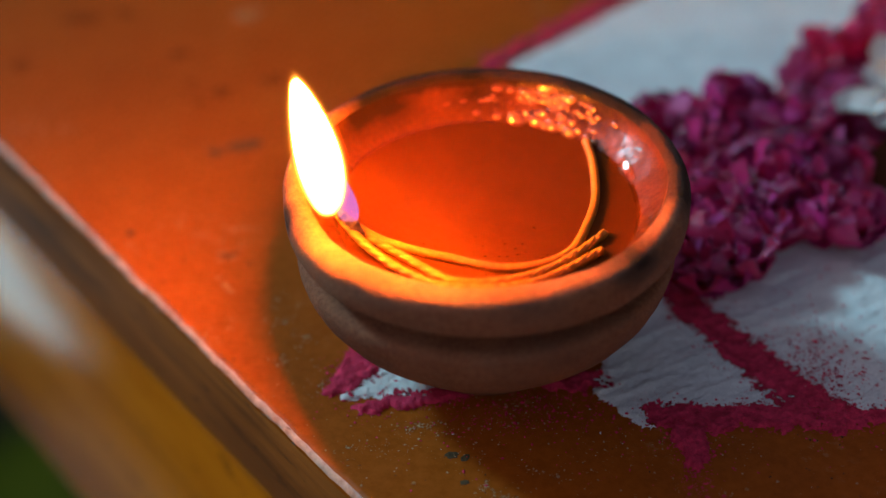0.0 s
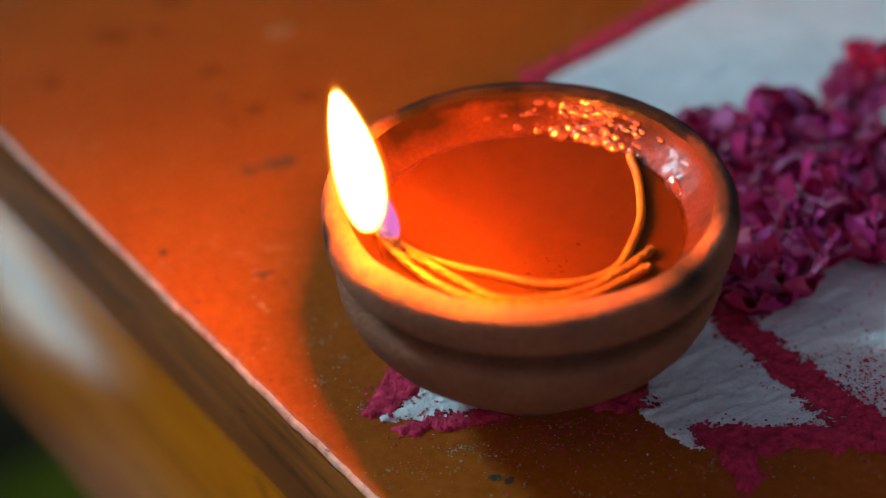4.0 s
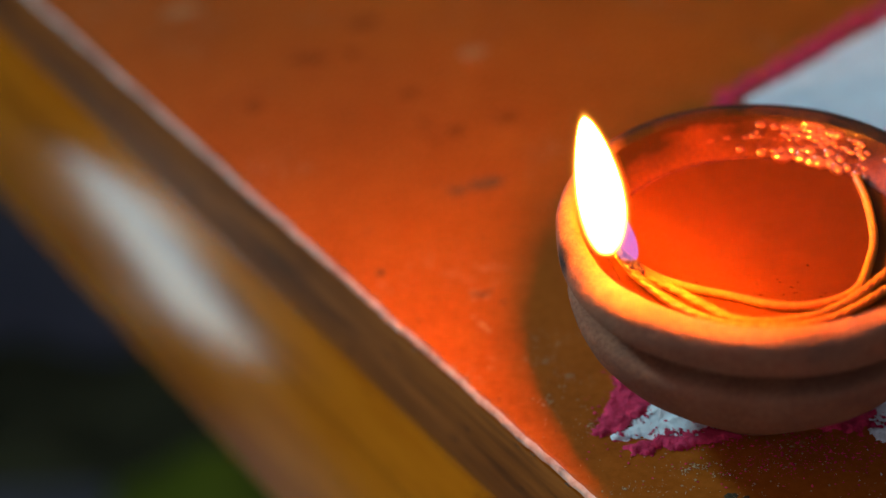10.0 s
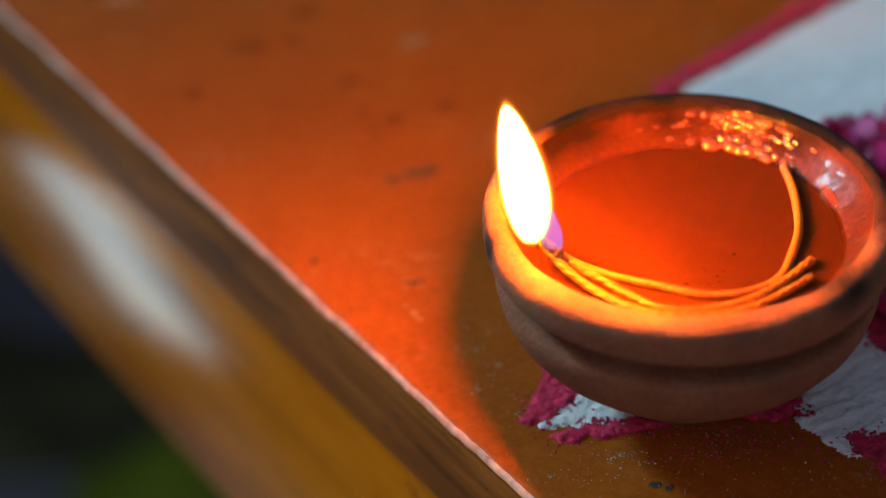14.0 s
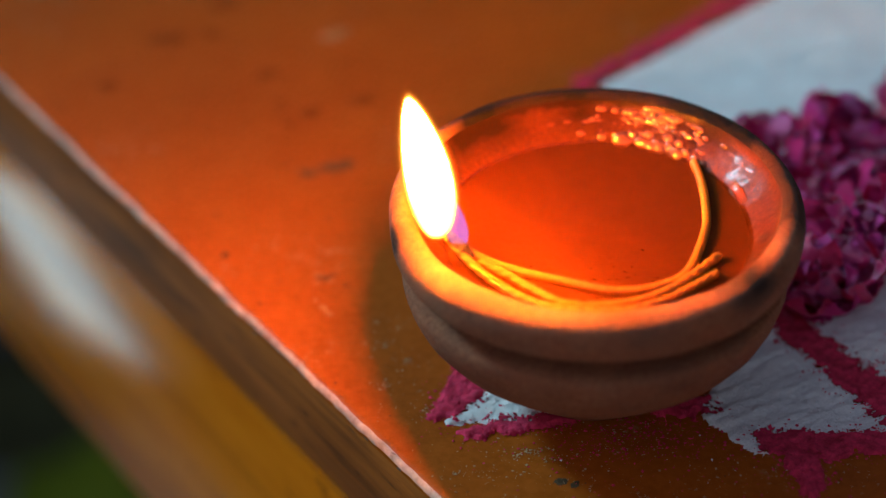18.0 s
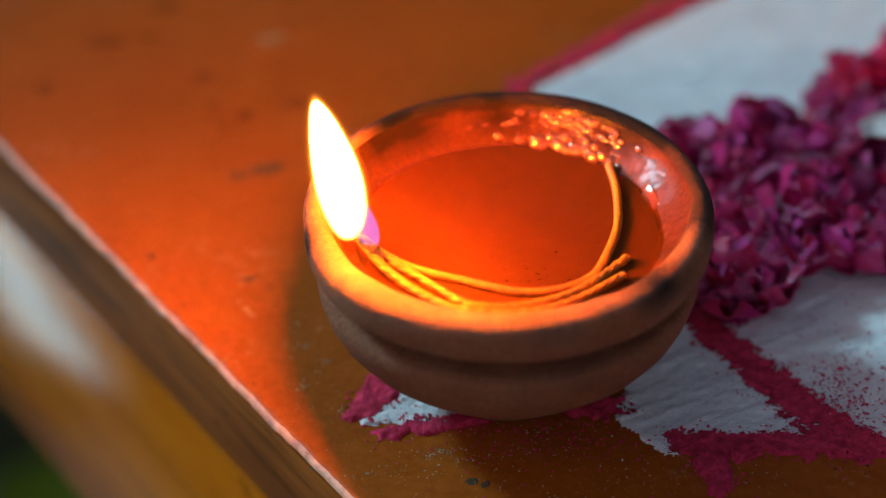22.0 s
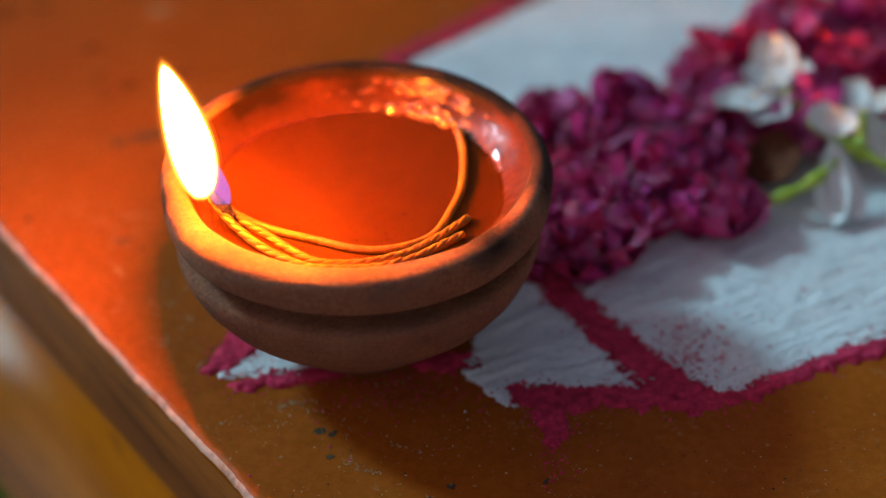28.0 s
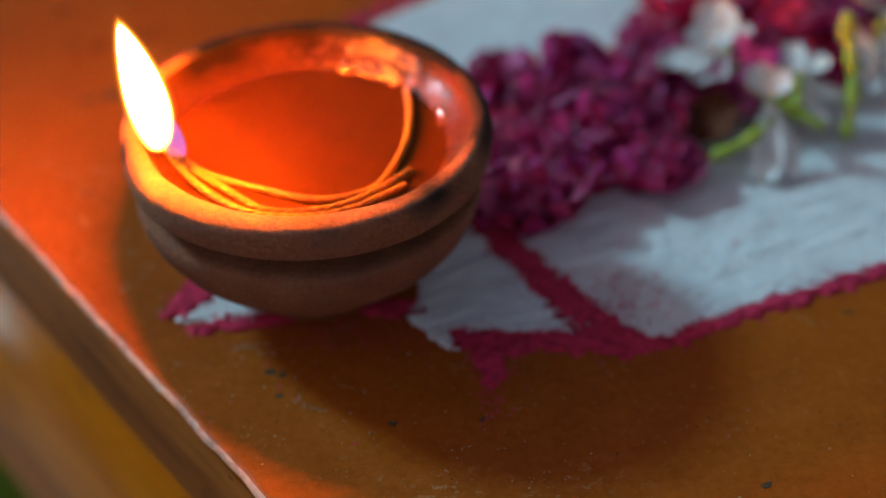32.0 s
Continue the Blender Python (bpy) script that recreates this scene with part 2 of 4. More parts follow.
dim_root(flame_core, 0.045, 0.074, 2700)
flame_mantle = glow("flame_mantle", (1.0, 0.42, 0.07), 5, 0.7)
flame_halo_thin = glow("flame_halo_thin", (1.0, 0.3, 0.03), 2.5, 0.86)
flame_halo_faint = glow("flame_halo_faint", (1.0, 0.22, 0.015), 1.2, 0.93)
flame_root = glow("flame_root", (0.3, 0.26, 1.0), 0.75, 0.72)
pale_scuff = matt(surface("pale_scuff", (0.3, 0.11, 0.03), (0.42, 0.2, 0.08), 300, 0.7, 0.6))
pale_dust = surface("pale_dust", (0.26, 0.12, 0.045), (0.52, 0.34, 0.19), 300, 0.9, 0.3)
char_dot = matt(surface("dark_speck", (0.02, 0.015, 0.01), (0.06, 0.04, 0.03), 200, 0.6, 0.3))


def oil_material():
    """Clear warm oil: tinted, with a sheen by its own refraction."""
    m = bpy.data.materials.new("lamp_oil")
    m.use_nodes = True
    t = m.node_tree
    t.nodes.remove(t.nodes["Principled BSDF"])
    tr = node(t, "ShaderNodeBsdfTransparent", Color=(1.0, 0.85, 0.6, 1))
    gl = node(t, "ShaderNodeBsdfGlossy", Roughness=0.02)
    fr = node(t, "ShaderNodeFresnel", IOR=1.45)
    mx = t.nodes.new("ShaderNodeMixShader")
    for a, b in ((fr.outputs[0], 0), (tr.outputs[0], 1), (gl.outputs[0], 2)):
        t.links.new(a, mx.inputs[b])
    haze = node(t, "ShaderNodeBsdfDiffuse", Color=(0.46, 0.082, 0.003, 1))
    cloudy = t.nodes.new("ShaderNodeMixShader")
    cloudy.inputs[0].default_value = 0.17
    t.links.new(tr.outputs[0], cloudy.inputs[1])
    t.links.new(haze.outputs[0], cloudy.inputs[2])
    t.links.new(cloudy.outputs[0], mx.inputs[1])
    t.links.new(mx.outputs[0], t.nodes["Material Output"].inputs[0])
    return m


oil_mat = oil_material()


# ---------------------------------------------------------------- building helpers
def mesh_of(name, verts, faces, material, smooth=True):
    me = bpy.data.meshes.new(name)
    me.from_pydata([tuple(v) for v in verts], [], faces)
    me.materials.append(material)
    for p in me.polygons:
        p.use_smooth = smooth
    me.update()
    return me


def part(name, me, parent=None, label=""):
    ob = new(name, me)
    if parent:
        ob.parent = parent
    return tagged(ob, label) if label else ob


def thing(name, label, category, group="", kind="", at=(0, 0, 0)):
    ob = new(name)
    ob.location = at
    return tagged(ob, label, category, group, kind)


def grid_faces(rows, cols, wrap=False):
    out = []
    for i in range(rows - 1):
        for j in range(cols if wrap else cols - 1):
            k = (j + 1) % cols
            out.append((i * cols + j, i * cols + k, (i + 1) * cols + k, (i + 1) * cols + j))
    return out


def tube(points, radii, sides=8):
    """Verts and faces of a closed tube along points."""
    pts = [Vector(p) for p in points]
    verts, faces = [], []
    up = Vector((0, 0, 1))
    for i, p in enumerate(pts):
        d = (pts[min(i + 1, len(pts) - 1)] - pts[max(i - 1, 0)]).normalized()
        a = d.cross(up if abs(d.z) < 0.95 else Vector((1, 0, 0))).normalized()
        b = a.cross(d).normalized()
        r = radii[i] if isinstance(radii, (list, tuple)) else radii
        for k in range(sides):
            w = 2 * math.pi * k / sides
            verts.append(p + r * (math.cos(w) * a + math.sin(w) * b))
    faces = grid_faces(len(pts), sides, True)
    faces.append(tuple(range(sides))[::-1])
    faces.append(tuple(range((len(pts) - 1) * sides, len(pts) * sides)))
    return verts, faces


def smooth_path(points, n):
    """n points of a Catmull-Rom curve through points."""
    p = [np.array(q, float) for q in points]
    p = [2 * p[0] - p[1], *p, 2 * p[-1] - p[-2]]
    out = []
    for u in np.linspace(0, len(p) - 3 - 1e-6, n):
        i, f = int(u), u - int(u)
        a, b, c, d = p[i : i + 4]
        out.append(0.5 * (2 * b + (c - a) * f + (2 * a - 5 * b + 4 * c - d) * f**2 + (3 * b - a - 3 * c + d) * f**3))
    return out


def edge_point(s, across, z):
    """A place in metres from centimetres along the board's edge, in from it, and up."""
    c, d = math.cos(EDGE_A), math.sin(EDGE_A)
    return Vector(((EDGE_D + across) * c - s * d, (EDGE_D + across) * d + s * c, z)) * CM


# ---------------------------------------------------------------- the platform
def sweep(name, profile, s0, s1, step, material, wobble=0.0, parent=None, label=""):
    rows = int((s1 - s0) / step) + 1
    verts = []
    for i in range(rows):
        s = s0 + i * step
        for across, z, w in profile:
            k = wobble * w
            o = k * (noise.noise(Vector((s * 0.9, 3.1, z))) + 0.6 * noise.noise(Vector((s * 3.5, 8.2, z)))) if k else 0
            verts.append(edge_point(s, across + o, z - abs(o) * 0.4 if w else z))
    return part(name, mesh_of(name, verts, grid_faces(rows, len(profile)), material), parent, label)


platform = thing("wooden_platform", "brown painted wooden platform with a worn edge and ochre side", "platform", kind="structure")
sweep("top_board", [(70, 0, 0), (0.22, 0, 0), (0.16, -0.005, 0.3), (0.1, -0.02, 1), (0.04, -0.07, 1), (0, -0.16, 1), (0, -0.3, 0.4), (0, -2.4, 0), (0.06, -2.5, 0), (0.3, -2.55, 0)], -30, 60, 0.12, board_paint, 0.05, platform)
sweep("edge_band", [(-0.01, -0.22, 0.5), (-0.03, -0.3, 0), (-0.03, -2.3, 0), (0.03, -2.42, 0)], -30, 60, 0.2, strip_paint, 0.02, platform, "dark streaked strip under the edge")
sweep("side_panel", [(0.12, -2.4, 0), (0.1, -2.6, 0), (0.1, -10.6, 0), (0.16, -10.8, 0), (1.6, -10.8, 0)], -30, 60, 0.5, apron_paint, 0, platform, "glossy ochre side panel")
sweep("lower_bevel", [(-0.03, -2.28, 0), (-0.045, -2.36, 0), (-0.02, -2.44, 0), (0.05, -2.5, 0), (0.11, -2.56, 0)], -30, 60, 0.5, apron_paint, 0, platform, "rounded glossy lower edge of the board")
sweep("worn_edge", [(0.08, -0.012, 0.8), (0.04, -0.032, 1), (0.004, -0.075, 1), (-0.014, -0.125, 1)], -30, 60, 0.06, worn_wood, 0.045, platform, "pale line of bare wood where the paint has worn off")

# the legs that carry the board
for ls, la in ((-26, 36), (56, 36), (56, 64), (-26, 64)):
    leg = [edge_point(ls + u, la + v, z) for z in (-80, -2.8) for u, v in ((-2, -2), (2, -2), (2, 2), (-2, 2))]
    part("leg", mesh_of("leg", leg, [(0, 1, 2, 3), (4, 7, 6, 5), (0, 4, 5, 1), (1, 5, 6, 2), (2, 6, 7, 3), (3, 7, 4, 0)], dark_chip, False), platform, "dark wooden leg")

# ---------------------------------------------------------------- the room round it
def block(name, x0, x1, y0, y1, z0, z1, material, label="", category="", kind="structure", parent=None):
    v = [(x, y, z) for z in (z0, z1) for y in (y0, y1) for x in (x0, x1)]
    f = [(0, 2, 3, 1), (4, 5, 7, 6), (0, 1, 5, 4), (2, 6, 7, 3), (0, 4, 6, 2), (1, 3, 7, 5)]
    ob = part(name, mesh_of(name, v, f, material, False), parent)
    return tagged(ob, label, category, kind=kind) if label else ob


block("ground", -40, 40, -40, 40, -0.9, -0.8, cement, "grey cement floor below the platform", "floor")
# both walls are added out of view; they hold back part of the sky
block("wall_back", -4, 2.2, 1.7, 1.85, -0.8, 1.55, plaster, "dark plastered wall added out of view behind the platform", "wall")
block("wall_side", 2.05, 2.2, -1.5, 1.7, -0.8, 1.55, plaster, "dark plastered side wall added out of view", "wall")
# unseen low wall, added with a gap that holds the lamp below
low_wall = thing("wall_low", "unseen low plastered wall added round the streak lamp", "wall", kind="structure")
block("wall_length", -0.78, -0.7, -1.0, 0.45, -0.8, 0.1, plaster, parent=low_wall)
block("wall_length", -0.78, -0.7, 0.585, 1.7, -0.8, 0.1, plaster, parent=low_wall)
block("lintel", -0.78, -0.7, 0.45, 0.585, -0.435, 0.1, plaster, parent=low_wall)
# area lamp added so that the glossy side panel mirrors a pale streak
streak_lamp = bpy.data.lights.new("panel_streak_lamp", "AREA")
streak_lamp.shape, streak_lamp.size, streak_lamp.size_y, streak_lamp.energy, streak_lamp.color = "RECTANGLE", 0.135, 0.24, 0.125, (0.66, 0.92, 1.0)
new("panel_streak_lamp", streak_lamp).matrix_world = look((-0.74, 0.5175, -0.555), (0.5, 0.5175, -0.555))


def cloth(name, x0, x1, y0, y1, z, material, label):
    """A folded cloth lying on the floor."""
    n = 36
    verts = []
    for i in range(n):
        for j in range(n):
            x, y = x0 + (x1 - x0) * i / (n - 1), y0 + (y1 - y0) * j / (n - 1)
            h = 0.014 * math.sin(38 * x + 9 * y) + 0.02 * noise.noise(Vector((9 * x, 9 * y, 1)))
            rim = min(i, j, n - 1 - i, n - 1 - j)
            verts.append((x + 0.02 * noise.noise(Vector((0, 12 * y, 5))), y, z + (max(h + 0.03, 0.006) if rim else 0.0)))
    ob = part(name, mesh_of(name, verts, grid_faces(n, n), material))
    return tagged(ob, label, "cloth")


cloth("floor_cloth", -0.64, -0.30, 0.84, 1.0, -0.8, olive_cloth, "dark olive rumpled cloth on the floor")
cloth("floor_cloth", -0.42, -0.08, 0.6, 0.838, -0.8, green_cloth, "bright green rumpled cloth on the floor")


# ---------------------------------------------------------------- the clay lamp
def revolve(profile, sides, shape=None, jitter=0.0):
    verts = []
    for r, z in profile:
        for k in range(sides):
            w = 2 * math.pi * k / sides
            p = Vector((r * math.cos(w), r * math.sin(w), z))
            if jitter and r > 0.01:
                p *= 1 + jitter * noise.noise(p * 0.9) + 0.3 * jitter * noise.noise(p * 4)
                p.z = z + 0.5 * jitter * noise.noise(p * 0.7 + Vector((5, 0, 0)))
            if shape:
                p = shape(p, w)
            verts.append(p * CM)
    return verts, grid_faces(len(profile), sides, True)


FLAME_A = math.atan2(-1.0, -2.9)


def spout(p, w):
    """The rim is drawn out a little where the wick leaves it."""
    d = (w - FLAME_A + math.pi) % (2 * math.pi) - math.pi
    k = math.exp(-((d / 0.28) ** 2)) * max(0, (p.z - 2.9))
    r = math.hypot(p.x, p.y)
    if r > 0.1:
        p.x, p.y = p.x * (1 - 0.05 * k), p.y * (1 - 0.05 * k)
    if p.z > 3.7 and 3.25 < r < 3.5:
        q = 1 - 0.24 * max(0, -math.sin(w)) * min(1, (3.5 - r) / 0.2) / r
        p.x, p.y = p.x * q, p.y * q
    p.z += 0.028 * (p.y + 3.6) * max(0, p.z - 2.6) - 0.28 * k * (r > 3.0)
    return p


def hollow(p, w):
    """The inside is steeper along the near wall."""
    r = math.hypot(p.x, p.y)
    low = max(0, min(1, (3.74 - p.z) / 0.5))
    k = 1 + max(0, -math.sin(w)) * (0.44 * low - (0.24 if p.z < 3.7 else 0)) / max(r, 1.5)
    return spout(Vector((p.x * k, p.y * k, p.z)), w)


PROFILE_OUT = [(0.02, 0), (1.4, 0), (1.52, 0.04), (1.7, 0.25), (2.1, 0.6), (2.6, 1.04), (3.0, 1.42), (3.25, 1.77), (3.4, 2.1), (3.47, 2.36), (3.46, 2.47), (3.43, 2.54), (3.36, 2.58), (3.2, 2.6), (2.3, 2.62), (2.2, 2.7), (2.3, 2.84), (2.9, 2.96), (3.46, 3.1), (3.56, 3.11), (3.62, 3.14), (3.65, 3.2), (3.68, 3.38), (3.69, 3.58), (3.65, 3.72), (3.57, 3.81), (3.46, 3.85), (3.36, 3.82), (3.3, 3.74)]
PROFILE_IN = [(3.3, 3.74), (3.22, 3.62), (3.05, 3.5), (2.85, 3.38), (2.7, 3.24), (2.45, 3.06), (2.1, 2.8), (1.7, 2.62), (1.2, 2.52), (0.6, 2.47), (0.02, 2.46)]


def clay_with_soot(name, inner):
    m, t, p = nodes(name)
    a, b = noise_tex(t, 45, 4), noise_tex(t, 1100, 6, 0.75)
    base = ramp(t, a, [(0.35, (0.27, 0.078, 0.034)), (0.65, (0.41, 0.128, 0.06))])
    base = mix(t, 0.42, base, ramp(t, b, [(0.38, (0.14, 0.042, 0.016)), (0.62, (0.5, 0.2, 0.085))]))
    if inner:
        base = mix(t, 1.0, base, (0.25, 0.15, 0.014), "MULTIPLY")
    c = t.nodes.new("ShaderNodeTexCoord")
    x = t.nodes.new("ShaderNodeSeparateXYZ")
    t.links.new(c.outputs["Object"], x.inputs[0])
    # soot in patches round the rim: (place round the bowl, half its width, strength)
    turn = node(t, "ShaderNodeMath", [(x.outputs[1], 0), (x.outputs[0], 1)])
    turn.operation = "ARCTAN2"
    ragged = noise_tex(t, 130, 4, 0.65)

    def patches(places):
        total = None
        for centre, half, strength in places:
            off = node(t, "ShaderNodeMath", [(turn.outputs[0], 0)])
            off.operation = "SUBTRACT"
            off.inputs[1].default_value = math.radians(centre)
            size = node(t, "ShaderNodeMath", [(off.outputs[0], 0)])
            size.operation = "ABSOLUTE"
            shaky = node(t, "ShaderNodeMath", [(ragged, 0), (size.outputs[0], 2)])
            shaky.operation = "MULTIPLY_ADD"
            shaky.inputs[1].default_value = 0.35
            one = node(t, "ShaderNodeMapRange", [(shaky.outputs[0], 0)], From_Min=math.radians(half + 16), From_Max=math.radians(half + 2), To_Max=strength)
            if total is None:
                total = one
            else:
                more = node(t, "ShaderNodeMath", [(total.outputs[0], 0), (one.outputs[0], 1)])
                more.operation = "MAXIMUM"
                total = more
        return total

    far = patches(((130, 18, 0.97), (92, 9, 0.9), (48, 10, 0.95)) if inner else ((128, 13, 1.0), (93, 13, 1.0), (46, 24, 1.0), (84, 58, 0.96), (-44, 9, 0.85), (14, 34, 0.8)))
    height = node(t, "ShaderNodeMath", [(ragged, 0), (x.outputs[2], 2)])
    height.operation = "MULTIPLY_ADD"
    height.inputs[1].default_value = 0.004
    high = node(t, "ShaderNodeMapRange", [(height.outputs[0], 0)], From_Min=0.0362 if inner else 0.0358, From_Max=0.0392 if inner else 0.0398)
    k2 = node(t, "ShaderNodeMath", [(far.outputs[0], 0), (high.outputs[0], 1)])
    k2.operation = "MULTIPLY"
    if inner:
        brim = node(t, "ShaderNodeMapRange", [(height.outputs[0], 0)], From_Min=0.0398, From_Max=0.041)
        band = node(t, "ShaderNodeMath", [(patches(((88, 58, 0.95),)).outputs[0], 0), (brim.outputs[0], 1)])
        band.operation = "MULTIPLY"
        both = node(t, "ShaderNodeMath", [(k2.outputs[0], 0), (band.outputs[0], 1)])
        both.operation = "MAXIMUM"
        k2 = both
    burnt = node(t, "ShaderNodeMapRange", [(noise_tex(t, 60, 3, 0.6), 0)], From_Min=0.46, From_Max=0.66, To_Max=0.7)
    k3 = node(t, "ShaderNodeMath", [(burnt.outputs[0], 0), (high.outputs[0], 1)])
    k3.operation = "MULTIPLY"
    scorch = node(t, "ShaderNodeVectorMath", [(c.outputs["Object"], 0)])
    scorch.operation = "DISTANCE"
    scorch.inputs[1].default_value = (-0.0364, -0.0062, 0.0352)
    singed = node(t, "ShaderNodeMapRange", [(scorch.outputs["Value"], 0)], From_Min=0.004, From_Max=0.0018)
    if not inner:
        # pale dusty bloom and dark pores of the fired clay
        dusty = node(t, "ShaderNodeMapRange", [(noise_tex(t, 95, 5, 0.7), 0)], From_Min=0.5, From_Max=0.72, To_Max=0.35)
        base = mix(t, dusty.outputs[0], base, (0.32, 0.17, 0.095))
        stain = node(t, "ShaderNodeMapRange", [(noise_tex(t, 38, 4, 0.62), 0)], From_Min=0.5, From_Max=0.7, To_Max=0.55)
        base = mix(t, stain.outputs[0], base, (0.15, 0.055, 0.034))
        pore = node(t, "ShaderNodeMapRange", [(noise_tex(t, 620, 3, 0.6), 0)], From_Min=0.33, From_Max=0.24, To_Max=0.45)
        base = mix(t, pore.outputs[0], base, (0.06, 0.025, 0.015))
        base = mix(t, singed.outputs[0], base, (0.012, 0.01, 0.01))
        base = mix(t, k3.outputs[0], base, (0.1, 0.045, 0.03))
    t.links.new(mix(t, k2.outputs[0], base, (0.016, 0.0062, 0.002) if inner else (0.004, 0.003, 0.003)), p.inputs["Base Color"])
    r = node(t, "ShaderNodeMapRange", [(k2.outputs[0], 0)], To_Min=0.4 if inner else 0.72, To_Max=0.42 if inner else 0.5)
    t.links.new(r.outputs[0], p.inputs["Roughness"])
    dull = node(t, "ShaderNodeMapRange", [(k2.outputs[0], 0)], To_Min=0.15 if inner else 0.4, To_Max=0.06 if inner else 0.16)
    t.links.new(dull.outputs[0], p.inputs["Specular IOR Level"])
    bumped(t, p, noise_tex(t, 170, 2, 0.5) if inner else b, 0.4 if inner else 0.9, 0.0014 if inner else 0.0008)
    if inner:
        p.inputs["Coat Weight"].default_value, p.inputs["Coat Roughness"].default_value = 0.09, 0.12
        t.links.new(p.inputs["Normal"].links[0].from_socket, p.inputs["Coat Normal"])
    return m


sooty, wet_sooty = clay_with_soot("sooty_clay", False), clay_with_soot("wet_sooty_clay", True)
oiled_clay = surface("oiled_clay", (0.13, 0.041, 0.004), (0.19, 0.063, 0.007), 60, 0.5, 0.4, 260, 0.0005)
lamp = thing("oil_lamp", "round terracotta oil lamp with a sooty rim, standing on the rangoli", "oil lamp", at=(0.0007, 0.0017, 0))
part("bowl", mesh_of("bowl", *revolve(PROFILE_OUT, 160, spout, 0.006), sooty), lamp)
part("wet_wall", mesh_of("wet_wall", *revolve(PROFILE_IN[:5], 160, hollow, 0.006), wet_sooty), lamp, "wet orange inner wall, sooty along the rim")
part("bowl_bottom", mesh_of("bowl_bottom", *revolve(PROFILE_IN[4:], 160, hollow, 0.006), oiled_clay), lamp, "orange clay bottom under the oil")

OIL_Z = 3.37
pool = thing("lamp_oil", "clear warm oil filling the clay lamp", "oil", at=(0.0007, 0.0013, 0))
oil_profile = [(2.84, OIL_Z + 0.04), (2.78, OIL_Z + 0.01), (2.7, OIL_Z), (1.5, OIL_Z), (0.02, OIL_Z)]
part("oil_surface", mesh_of("oil_surface", *revolve(oil_profile, 96, lambda p, w: Vector((p.x * (1 + 0.04 * max(0, -math.sin(w))), p.y * (1 + 0.04 * max(0, -math.sin(w))), p.z))), oil_mat), pool)


def ball_mesh(name, material, seg=12, rings=7, squash=1.0):
    verts, faces = [], []
    for i in range(rings + 1):
        a = math.pi * i / rings
        for k in range(seg):
            w = 2 * math.pi * k / seg
            verts.append((math.sin(a) * math.cos(w), math.sin(a) * math.sin(w), squash * math.cos(a)))
    return mesh_of(name, verts, grid_faces(rings + 1, seg, True), material)


def foam_material():
    m, t, p = nodes("oil_foam")
    p.inputs["Base Color"].default_value = (0.16, 0.045, 0.012, 1)
    p.inputs["Roughness"].default_value = 0.12
    p.inputs["Coat Weight"].default_value = 1.0
    return m


bubble = ball_mesh("bubble", foam_material())
rng = random.Random(4)
for i in range(230):
    w = math.radians(rng.gauss(64, 10) if i < 170 else rng.uniform(46, 104))
    up = abs(rng.gauss(0, 0.07)) if i < 70 else rng.uniform(0.02, 0.38) * (1 if i < 170 else 0.6)
    r = 2.84 + (up * 1.25 if up < 0.13 else 0.1625 + (up - 0.13) * 0.95)
    ob = part("bubble", bubble, pool)
    ob.location = Vector((r * math.cos(w), r * math.sin(w), OIL_Z + 0.03 + up * 1.15)) * CM
    ob.rotation_euler = (0, math.radians(-58), w)
    q = rng.uniform(0.03, 0.09 if i < 40 else 0.07) * CM
    ob.scale = (q * 0.9, q * rng.uniform(0.8, 2.0), q * (0.9 if up < 0.1 else 0.45))

# larger beads of froth along the far edge of the oil, and a few by the wick's end
for w, size, up in ((76, 0.15, 0.02), (68, 0.13, 0.03), (64.5, 0.11, 0.0), (61, 0.14, 0.02), (57, 0.12, 0.05), (53.5, 0.13, 0.0), (50, 0.08, 0.06), (45, 0.09, 0.02), (72, 0.08, 0.12), (66, 0.1, 0.15), (58.5, 0.1, 0.17), (54, 0.08, 0.14), (84, 0.07, 0.05), (92, 0.06, 0.1), (41, 0.07, 0.02)):
    ob = part("bead", bubble, pool, "large bead of froth on the oil")
    a = math.radians(w)
    ob.location = Vector(((2.76 + up) * math.cos(a), (2.76 + up) * math.sin(a), OIL_Z + 0.03 + up)) * CM
    ob.rotation_euler = (0, math.radians(-60), a)
    ob.scale = (size * 1.0 * CM, size * 1.25 * CM, size * 0.36 * CM)
# stretched beads added up the wall, tilted to give golden streaks of flame light
for w, size, up, long in ((74, 0.05, 0.3, 4.0), (67, 0.06, 0.36, 5.0), (61, 0.06, 0.31, 4.0), (56, 0.05, 0.37, 4.5), (70, 0.05, 0.22, 3.0), (63, 0.05, 0.25, 3.5), (51, 0.05, 0.3, 3.0)):
    ob = part("bead", bubble, pool, "long oil bead added for a golden streak of flame light")
    a = math.radians(w)
    r = 2.84 + 0.1625 + (up - 0.13) * 1.35
    ob.location = Vector((r * math.cos(a), r * math.sin(a), OIL_Z + 0.05 + up * 1.25)) * CM
    ob.rotation_euler = (0, math.radians(-60), a)
    ob.scale = (size * CM, size * long * CM, size * 0.5 * CM)


